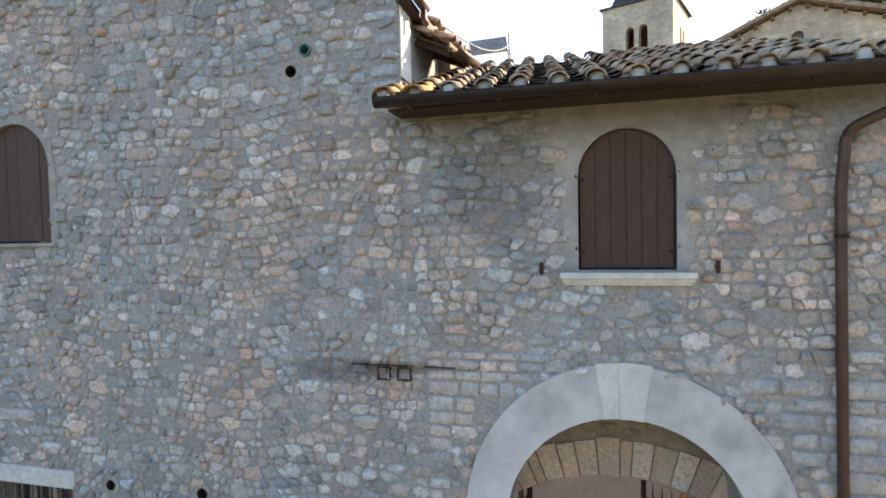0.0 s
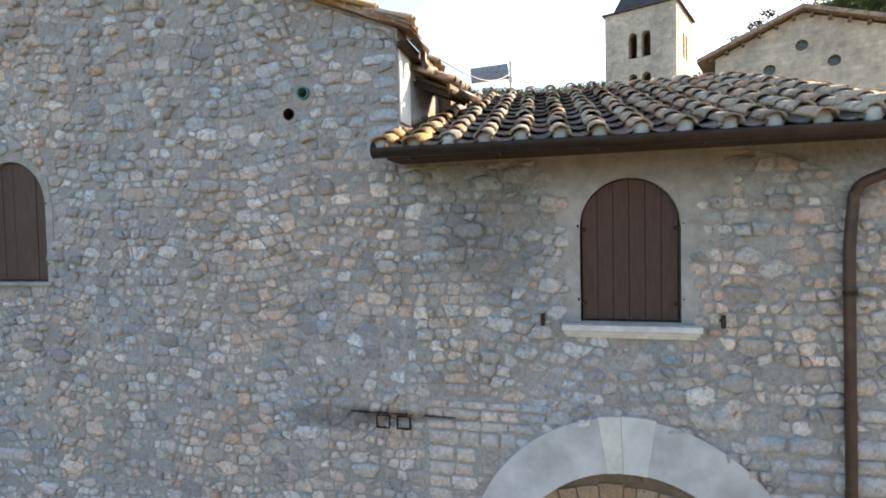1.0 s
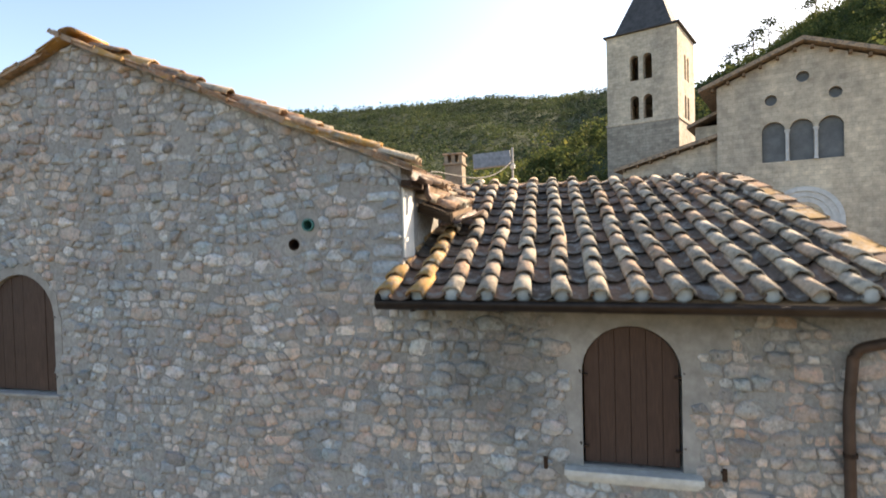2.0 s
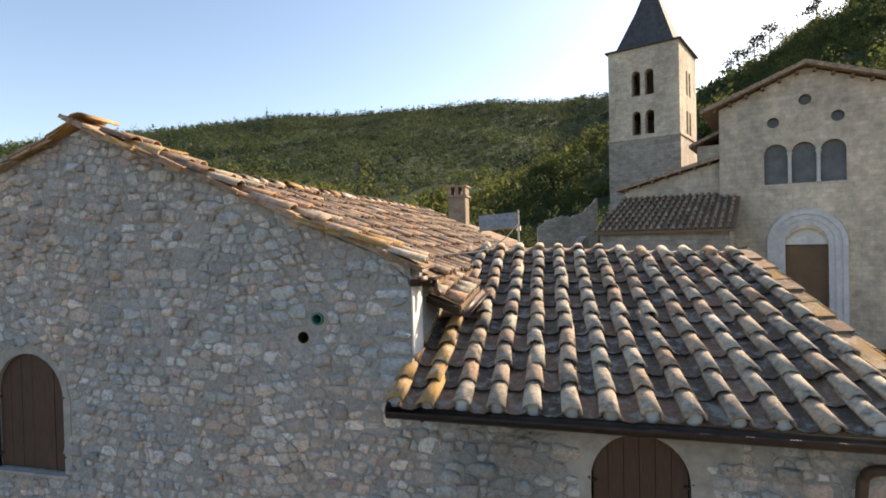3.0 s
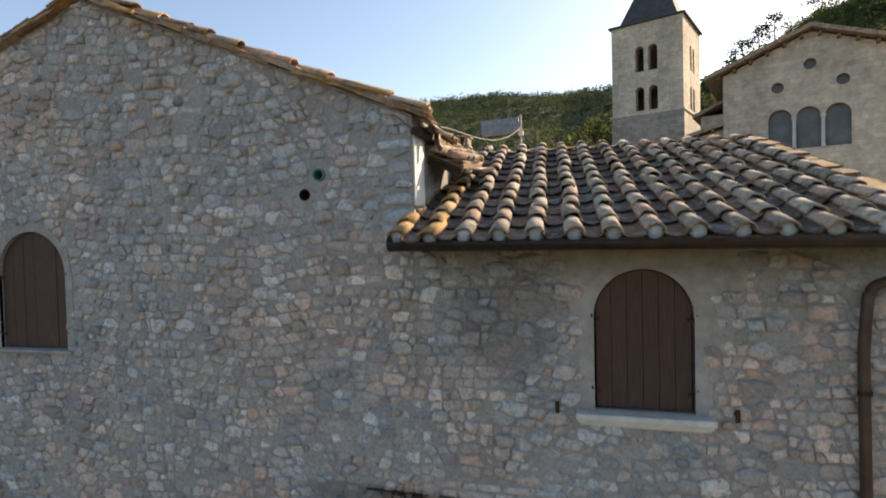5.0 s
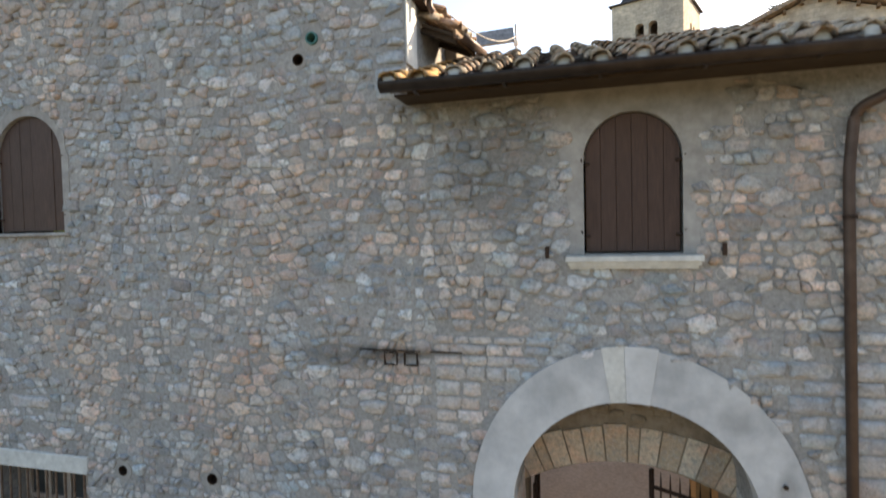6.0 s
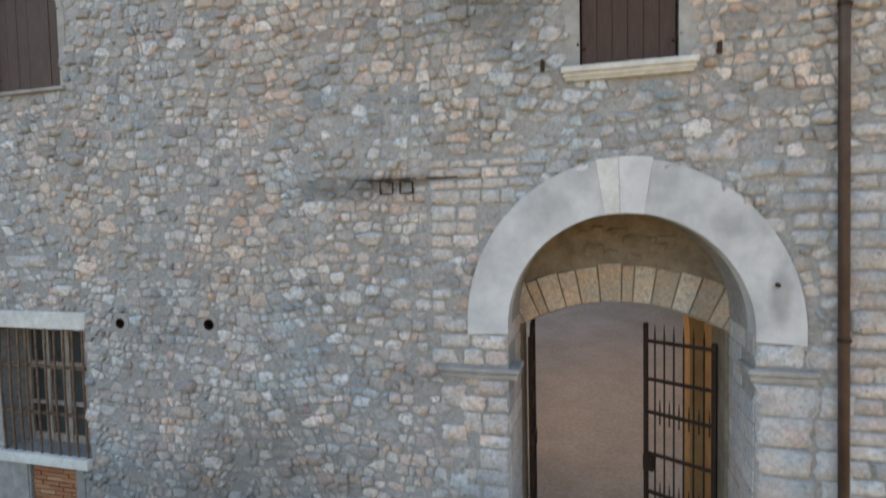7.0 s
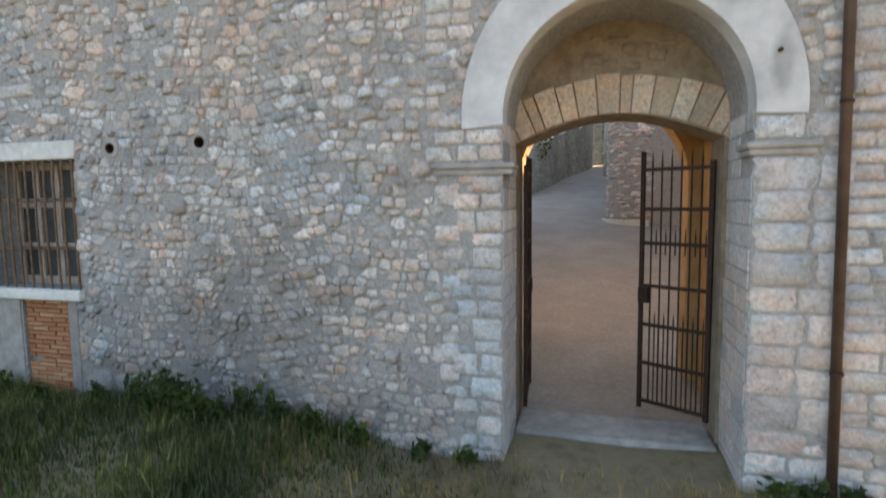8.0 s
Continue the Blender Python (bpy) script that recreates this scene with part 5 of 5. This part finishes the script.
for k in range(7):
    u = -7.3 + 0.62 * k
    z = 9.42 + 0.257 * (u + 7.75)
    part("eave_bracket", box(u - 0.06, u + 0.06, 0.0, 0.3, z - 0.13, z), mat_wood, church)
part("upper_wall", box(-4.5, -3.152, 3.2, 9, 10.6, 11.7), mat_church, church)
raw("upper_roof", [(-4.85, 2.9, 11.62), (-3.16, 2.9, 12.35), (-3.16, 9.2, 12.35), (-4.85, 9.2, 11.62), (-4.85, 2.9, 11.78), (-3.16, 2.9, 12.5), (-3.16, 9.2, 12.5), (-4.85, 9.2, 11.78)],
    [(0, 3, 2, 1), (4, 5, 6, 7), (0, 1, 5, 4), (1, 2, 6, 5), (2, 3, 7, 6), (3, 0, 4, 7)], mat_tile_mass, church)
# porch with a tiled lean-to roof before the aisle
porch = empty("church_porch", CH, "lean-to porch with a dark tiled roof before the aisle", "porch")
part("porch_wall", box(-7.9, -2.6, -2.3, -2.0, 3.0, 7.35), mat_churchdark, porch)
part("porch_end", box(-2.9, -2.6, -1.998, 0.298, 3.0, 7.4), mat_church, porch)
raw("porch_deck", [(-8.1, -2.6, 7.3), (-2.35, -2.6, 7.3), (-2.35, 0.28, 8.9), (-7.5, 0.28, 8.9), (-8.1, -2.6, 7.42), (-2.35, -2.6, 7.42), (-2.35, 0.28, 9.02), (-7.5, 0.28, 9.02)],
    [(0, 3, 2, 1), (4, 5, 6, 7), (0, 1, 5, 4), (1, 2, 6, 5), (2, 3, 7, 6), (3, 0, 4, 7)], mat_wood, porch)
tile_field("barrel_tiles", lambda c, r: pose(-8.0 + 0.3 * c + min(0.6, 0.6 * r / 8) * (1 - c / 19), -2.65 + 0.35 * r, 7.45 + 0.35 * 0.555 * r, 27, 0, 0) @ Matrix.Diagonal((1.2, 1.15, 1.2, 1)), 19, 9, porch, Matrix.Identity(4))

# ---- bell tower ----
tower = empty("bell_tower", pose(6.29, 37.27, 0.24, 0, 0, -21.5), "square stone bell tower with paired arched openings and a dark spire", "tower")
TW, TD, TT = 4.6, 5.0, 19.55
pairs = [(-2.75, 16.35, 17.75), (-1.88, 16.35, 17.75), (-2.75, 13.75, 15.05), (-1.88, 13.75, 15.05)]
holes = [arch(u, a, 0.29, b, 0.29, 10) for u, a, b in pairs]
part("tower_front", slab([(-TW, 9.2), (0, 9.2), (0, TT), (-TW, TT)], 0, 0.6, holes), mat_church, tower)
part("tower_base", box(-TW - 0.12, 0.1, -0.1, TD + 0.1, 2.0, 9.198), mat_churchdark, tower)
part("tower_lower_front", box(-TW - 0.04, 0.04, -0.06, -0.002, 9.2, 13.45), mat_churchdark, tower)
o = part("tower_side", slab([(0.602, 9.2), (TD, 9.2), (TD, TT), (0.602, TT)], -0.6, 0, [arch(u, a, 0.29, b, 0.29, 10) for u, a, b in ((2.1, 16.35, 17.75), (2.95, 16.35, 17.75), (2.1, 13.75, 15.05), (2.95, 13.75, 15.05))]), mat_church, tower)
o.matrix_basis = pose(-0.6, 0, 0, 0, 0, 90)
part("tower_far_side", box(-TW, -TW + 0.6, 0.602, TD, 9.2, TT), mat_church, tower)
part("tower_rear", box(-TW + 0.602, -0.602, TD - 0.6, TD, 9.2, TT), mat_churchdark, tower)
part("tower_floor", box(-TW + 0.602, -0.602, 0.602, TD - 0.602, 15.6, 15.8), mat_churchdark, tower)
for u, z in ((-2.315, 16.35), (-2.315, 13.75)):
    part("opening_column", tube([(u, 0.3, z), (u, 0.3, z + 1.35)], 0.09, 8), mat_key, tower, "slim white column")
part("string_course", box(-TW - 0.08, 0.08, -0.1, TD + 0.08, 13.45, 13.6, 0.02), mat_church, tower)
part("cornice", box(-TW - 0.18, 0.18, -0.18, TD + 0.18, TT, TT + 0.11, 0.03), mat_slate, tower)
raw("spire", [(-TW + 0.35, 0.4, TT + 0.11), (-0.35, 0.4, TT + 0.11), (-0.35, TD - 0.4, TT + 0.11), (-TW + 0.35, TD - 0.4, TT + 0.11),
              (-TW / 2 - 0.9, 1.6, TT + 2.9), (-TW / 2 + 0.9, 1.6, TT + 2.9), (-TW / 2 + 0.9, TD - 1.6, TT + 2.9), (-TW / 2 - 0.9, TD - 1.6, TT + 2.9), (-TW / 2, TD / 2, TT + 5.6)],
    [(0, 1, 5, 4), (1, 2, 6, 5), (2, 3, 7, 6), (3, 0, 4, 7), (4, 5, 8), (5, 6, 8), (6, 7, 8), (7, 4, 8), (3, 2, 1, 0)], mat_slate, tower, "dark slate spire")

# ---- walls along the lane ----
def strip_wall(name, pts, thick, material, label, category):
    """An upright wall along plan points (x, y, bottom, top) with a slightly uneven top."""
    verts, faces = [], []
    for i, (x, y, b, t) in enumerate(pts):
        a, c = Vector(pts[max(i - 1, 0)][:2]), Vector(pts[min(i + 1, len(pts) - 1)][:2])
        d = (c - a).normalized()
        nx, ny = -d.y * thick, d.x * thick
        verts += [(x, y, b), (x, y, t), (x + nx, y + ny, t), (x + nx, y + ny, b)]
    for i in range(len(pts) - 1):
        o = 4 * i
        for k in range(4):
            faces.append((o + k, o + (k + 1) % 4, o + 4 + (k + 1) % 4, o + 4 + k))
    faces += [(3, 2, 1, 0), tuple(4 * (len(pts) - 1) + k for k in range(4))]
    ob = raw(name, verts, faces, material)
    bm = bmesh.new()
    bm.from_mesh(ob.data)
    bmesh.ops.recalc_face_normals(bm, faces=bm.faces[:])
    bm.to_mesh(ob.data)
    bm.free()
    return tagged(ob, label, category)


strip_wall("retaining_wall", [(-2.45 + 2.9 * s + 0.1 * math.sin(9 * s), 23.5 + 16 * s, 1.0, 4.2 + 3.2 * s + 0.15 * math.sin(23 * s)) for s in (i / 16 for i in range(17))], 0.5, mat_churchdark,
           "grey stone retaining wall beside the lane", "wall")
strip_wall("ruined_wall", [(-3.2 + 4.4 * s, 41.2 + 1.2 * s, 3.0, 7.9 + 2.0 * s + 0.35 * math.sin(7 * s) + rng.uniform(-0.1, 0.1)) for s in (i / 30 for i in range(31))], 0.6, mat_churchdark,
           "weathered high stone wall below the bell tower", "wall")
# round-cornered house by the lane
pts = [(4.6, 16.25, 0.4, 5.2), (3.6, 16.35, 0.4, 5.2)]
pts += [(2.1 + 1.2 * math.cos(radians(a)), 17.7 + 1.2 * math.sin(radians(a)), 0.4, 5.2) for a in range(-90, -190, -12)]
pts += [(1.05, 19.5, 0.4, 5.2), (1.5, 25, 0.4, 5.2)]
lane_house = strip_wall("lane_house_wall", pts, -0.5, mat_mortar, "round-cornered rubble stone building beside the lane", "building")
raw("coping", [(x, y, 5.2) for x, y, *_ in pts] + [(4.6, 25, 5.2)] + [(x, y, 5.3) for x, y, *_ in pts] + [(4.6, 25, 5.3)],
    [tuple(range(len(pts) + 1)), tuple(range(2 * len(pts) + 1, len(pts), -1))], mat_tile_mass, lane_house)
# plinth of the round corner
strip_wall("lane_plinth", [(x - 0.05, y - 0.1, 0.4, 1.32) for x, y, *_ in pts[2:11]], 0.12, mat_sill, "pale stone plinth round the corner of the building", "plinth")
# stones of that wall
lv, lf = [], []
for k in range(260):
    s = rng.uniform(0, 1)
    a = radians(-90 - 100 * s)
    z = rng.uniform(1.4, 5.1)
    w, h = rng.uniform(0.07, 0.17), rng.uniform(0.045, 0.08)
    vs, fs = stone_shape([(-w, -h), (w, -h * 0.8), (w * 0.9, h), (-w, h * 0.9)], 0.02, 0.0)
    m = Matrix.Translation((2.1, 17.7, z)) @ Matrix.Rotation(a + math.pi / 2, 4, "Z") @ Matrix.Translation((0, -1.2, 0))
    base = len(lv)
    lv += [tuple(m @ Vector(v)) for v in vs]
    lf += [tuple(base + i for i in f) for f in fs]
tagged(raw("wall_stones", lv, lf, mat_stone_mass, lane_house, smooth=True), "rough proud stones", kind="stuff")

# ---- chimney and the roof it stands on ----
far_house = empty("far_house", pose(-3.4, 14.5, 6.0), "tile-roofed house behind the gabled house", "house")
part("wall", box(-2.2, 1.2, -2.6, 3.0, -4, 0.85), mat_churchdark, far_house)
roof_pair(far_house, -2.5, 0.85, -0.1, 1.6, 1.5, 1.0, -2.9, 3.2, 0.16, mat_tile_mass)
chimney = empty("chimney", pose(-3.1, 14.3, 7.55), "square brick chimney with a pierced tile cap", "chimney")
part("shaft", box(-0.24, 0.24, -0.24, 0.24, -0.3, 0.85, 0.01), mat_tunnel, chimney)
part("band", box(-0.28, 0.28, -0.28, 0.28, 0.85, 0.91, 0.008), mat_tunnel, chimney)
for x in (-0.2, 0.0, 0.2):
    part("pier", box(x - 0.05, x + 0.05, -0.24, 0.24, 0.91, 1.12, 0.005), mat_tunnel, chimney)
part("cap", box(-0.29, 0.29, -0.29, 0.29, 1.12, 1.17, 0.01), mat_tile_mass, chimney)


# ---- woods on the hills ----
def forest(name, count, seed, az_range, near, beyond, crown, per, leaf, slender, material, label):
    """Crowns of loose leaf clumps gathered in lobes on the hillsides, as one mesh."""
    r = np.random.default_rng(seed)
    deg = r.uniform(*az_range, count)
    az = np.radians(deg)
    top = np.minimum(260 + 390 * smooth(76, 92, deg) + 6, beyond)
    rad = np.sqrt(near ** 2 + (top ** 2 - near ** 2) * r.uniform(0, 1, count))
    x, y = EYE0[0] + rad * np.cos(az), EYE0[1] + rad * np.sin(az)
    z = hill(x, y)
    size = crown * np.exp(r.normal(0, 0.3, count))
    slim = r.uniform(0, 1, count) < slender
    tall = np.where(slim, r.uniform(1.7, 2.5, count), r.uniform(0.9, 1.4, count))
    size = np.where(slim, size * 0.7, size)
    lobes = r.normal(0, 0.42, (count, 7, 3))
    pick = r.integers(0, 7, (count, per))
    mid = np.take_along_axis(lobes, pick[..., None].repeat(3, -1), 1)
    u = r.normal(size=(count, per, 3))
    u /= np.linalg.norm(u, axis=-1, keepdims=True)
    u[..., 2] = np.abs(u[..., 2]) - 0.25
    c = (mid + u * r.uniform(0.4, 0.75, (count, per, 1))) * size[:, None, None]
    narrow = np.where(slim[:, None], 1.0 - 0.4 * np.clip(c[..., 2] / size[:, None], -0.4, 1.4), 1.0)
    c[..., :2] *= narrow[..., None]
    c[..., 2] *= tall[:, None]
    c += np.stack([x, y, z + size * 0.6], -1)[:, None]
    nrm = u + r.normal(0, 0.4, u.shape)
    nrm /= np.linalg.norm(nrm, axis=-1, keepdims=True)
    a = np.cross(nrm, r.normal(size=u.shape))
    a /= np.linalg.norm(a, axis=-1, keepdims=True)
    b = np.cross(nrm, a)
    w = size[:, None, None] * r.uniform(*leaf, (count, per, 1))
    k = r.uniform(0.6, 1.0, (4, count, per, 1))
    quad = np.stack([c - a * w * k[0], c - b * w * k[1], c + a * w * k[2], c + b * w * k[3] + nrm * w * 0.3], 2)
    tagged(quads_mesh(name, quad.reshape(-1, 3), material), label, "forest", kind="stuff")


def quads_mesh(name, verts, material, parent=None, label=""):
    n = len(verts) // 4
    me = bpy.data.meshes.new(name)
    me.vertices.add(len(verts))
    me.vertices.foreach_set("co", np.asarray(verts, float).ravel())
    me.loops.add(4 * n)
    me.loops.foreach_set("vertex_index", np.arange(4 * n))
    me.polygons.add(n)
    me.polygons.foreach_set("loop_start", np.arange(0, 4 * n, 4))
    me.update(calc_edges=True)
    return mesh_part(name, me, material, parent, label)


forest("far_woods", 15000, 3, (76, 150), 230, 999, 2.1, 26, (0.2, 0.34), 0.65, mat_far_shade_leaf, "dense mixed woods covering the far hillside, coloured for haze and shade")
forest("hill_woods", 1100, 4, (60, 79), 70, 999, 2.4, 190, (0.075, 0.15), 0.2, mat_leaf, "broadleaf woods on the steep hill behind the church")
forest("spur_woods", 1100, 6, (77, 150), 72, 172, 2.3, 230, (0.075, 0.14), 0.2, mat_leaf, "broadleaf trees on the near spur, sunlight put into their colour")


def skyline_pine(az, el, dist, height, seed):
    """A lone pine on the hill's edge: bare trunk, tiered loose crown."""
    r = np.random.default_rng(seed)
    x, y = EYE0[0] + dist * math.cos(radians(az)), EYE0[1] + dist * math.sin(radians(az))
    top = 7.2 + dist * math.tan(radians(el))
    z0 = min(float(hill(np.array(x), np.array(y))), top - height)
    t = empty("pine_tree", pose(x, y, z0), "lone dark pine standing on the skyline", "tree", "skyline pines")
    h = top - z0
    part("trunk", tube([(0, 0, 0), (0.15, 0, h * 0.5), (-0.1, 0.1, h * 0.95)], [0.34, 0.24, 0.05], 7), mat_bark, t)
    quads = []
    for k in range(9):
        hz = h * (0.5 + 0.5 * k / 9)
        ln = height * 0.32 * (1.15 - k / 9) * r.uniform(0.7, 1.2)
        a = r.uniform(0, 6.28)
        tip = np.array([math.cos(a) * ln, math.sin(a) * ln, hz + ln * 0.25])
        part("limb", tube([(0, 0, hz - 0.2), tuple(tip)], [0.08, 0.03], 5), mat_bark, t)
        for _ in range(46):
            c = tip * r.uniform(0.5, 1.1) * np.array([1, 1, 0]) + np.array([0, 0, tip[2]]) + r.normal(0, 1, 3) * np.array([0.26, 0.26, 0.12]) * height * 0.3
            n = r.normal(size=3)
            n /= np.linalg.norm(n)
            p = np.cross(n, r.normal(size=3))
            p /= np.linalg.norm(p)
            q = np.cross(n, p)
            w = height * r.uniform(0.018, 0.042)
            quads += [c - p * w, c - q * w * 0.7, c + p * w, c + q * w * 0.7]
    quads_mesh("crown", quads, mat_pine, t)


skyline_pine(75.9, 16.6, 250, 13, 1)
skyline_pine(73.4, 18.2, 250, 15, 2)
skyline_pine(74.6, 17.3, 250, 12, 5)
skyline_pine(69.9, 19.4, 250, 13, 4)


# ---- grass and weeds before the wall ----
def blades(name, count, area, tall, material, seed, label, lean=0.35, width=0.006):
    """Bent blades of grass in one mesh; area(r, n) gives their feet."""
    r = np.random.default_rng(seed)
    x, y, k = area(r, count)
    z = hill(x, y)
    h = r.uniform(*tall, len(x)) * k
    a = r.uniform(0, 2 * np.pi, len(x))
    d = np.stack([np.cos(a), np.sin(a), 0 * a], -1)
    s = np.stack([-np.sin(a), np.cos(a), 0 * a], -1) * (width * r.uniform(0.6, 1.5, len(x)))[:, None]
    foot = np.stack([x, y, z - 0.02], -1)
    mid = foot + d * (h * lean * 0.3)[:, None] + np.array([0, 0, 1]) * (h * 0.6)[:, None]
    tip = foot + d * (h * lean * r.uniform(0.6, 1.6, len(x)))[:, None] + np.array([0, 0, 1]) * h[:, None]
    q1 = np.stack([foot - s, foot + s, mid + s * 0.8, mid - s * 0.8], 1)
    q2 = np.stack([mid - s * 0.8, mid + s * 0.8, tip + s * 0.15, tip - s * 0.15], 1)
    ob = quads_mesh(name, np.concatenate([q1, q2], 1).reshape(-1, 3), material)
    return tagged(ob, label, "grass", kind="stuff")


def lawn(r, n):
    x, y = r.uniform(-7.5, 0.2, n), r.uniform(1.2, 3.98, n)
    keep = r.uniform(0, 1, n) < smooth(0.1, -1.6, x + 0.4 * np.sin(2 * y))
    x, y = x[keep], y[keep]
    return x, y, (0.35 + 0.65 * smooth(-0.6, -2.4, x)) * (0.65 + 0.35 * np.sin(3 * x + y) * np.cos(2.2 * y))


def dry(r, n):
    x, y = r.uniform(-2.4, 3.2, n), r.uniform(1.0, 3.97, n)
    keep = r.uniform(0, 1, n) < 0.35 + 0.65 * (np.sin(3.1 * x) * np.cos(2.7 * y) > 0)
    return x[keep], y[keep], np.ones(keep.sum())


blades("grass", 26000, lawn, (0.12, 0.36), mat_grass, 11, "long green grass in front of the wall")
blades("dry_grass", 15000, dry, (0.04, 0.15), mat_dry, 12, "short dry grass and straw before the gate", 0.8, 0.004)


def weed(x, y, height, seed):
    r = np.random.default_rng(seed)
    z = float(hill(np.array(x), np.array(y)))
    w = empty("weed", pose(x, y, z - 0.02), "dark leafy weed growing against the wall", "weed", "weeds at the wall")
    quads = []
    bm = bmesh.new()
    for k in range(9):
        a, ln = r.uniform(0, 6.28), height * r.uniform(0.55, 1.0)
        tip = np.array([math.cos(a) * ln * 0.4, -abs(math.sin(a)) * ln * 0.3 - 0.02, ln])
        tube([(0, 0, 0), tuple(tip * [0.4, 0.4, 0.55]), tuple(tip)], [0.008, 0.006, 0.002], 5, bm)
        for s in np.linspace(0.25, 1, 14):
            c = tip * [s ** 1.4, s ** 1.4, s] + r.normal(0, 0.03, 3)
            n = r.normal(size=3) + [0, -0.6, 0.8]
            n /= np.linalg.norm(n)
            p = np.cross(n, r.normal(size=3))
            p /= np.linalg.norm(p)
            q = np.cross(n, p)
            e = r.uniform(0.018, 0.042)
            quads += [c - p * e * 1.4, c - q * e * 0.6, c + p * e * 1.4, c + q * e * 0.6]
    part("stems", bm, mat_weed, w)
    quads_mesh("leaves", quads, mat_weed, w)


for k, (x, h) in enumerate([(-3.9, 0.42), (-3.45, 0.55), (-3.1, 0.5), (-2.7, 0.45), (-3.7, 0.4), (-3.25, 0.62), (-2.35, 0.32), (-1.95, 0.34), (-5.0, 0.3), (-4.4, 0.3), (-5.6, 0.36), (-2.9, 0.4), (-1.55, 0.24)]):
    weed(x, 3.86 - 0.1 * (k % 3), h, 50 + k)
for k, (x, h) in enumerate([(1.75, 0.16), (1.95, 0.2), (2.25, 0.18), (-0.6, 0.12), (-1.0, 0.16)]):
    weed(x, 3.93, h, 90 + k)
# bushes over the retaining wall
bush = empty("bush", pose(-2.9, 26.5, 3.1), "sunlit bush over the retaining wall", "bush")
r0 = np.random.default_rng(5)
qs = []
for k in range(900):
    c = r0.normal(size=3)
    c = c / np.linalg.norm(c) * r0.uniform(0.6, 1.1) * np.array([1.1, 2.0, 1.1]) + np.array([0.3, 0, 1.6])
    n = r0.normal(size=3)
    n /= np.linalg.norm(n)
    p = np.cross(n, r0.normal(size=3))
    p /= np.linalg.norm(p)
    q = np.cross(n, p)
    e = r0.uniform(0.06, 0.14)
    qs += [c - p * e, c - q * e * 0.6, c + p * e, c + q * e * 0.6]
quads_mesh("leaves", qs, mat_leaf, bush)
part("stem", tube([(0, 0, -1.0), (0.1, 0, 0.6), (0.2, 0, 1.3)], [0.08, 0.06, 0.02], 7), mat_bark, bush)

# ---- the many stones of the walls ----
build_blocks()
build_rubble()
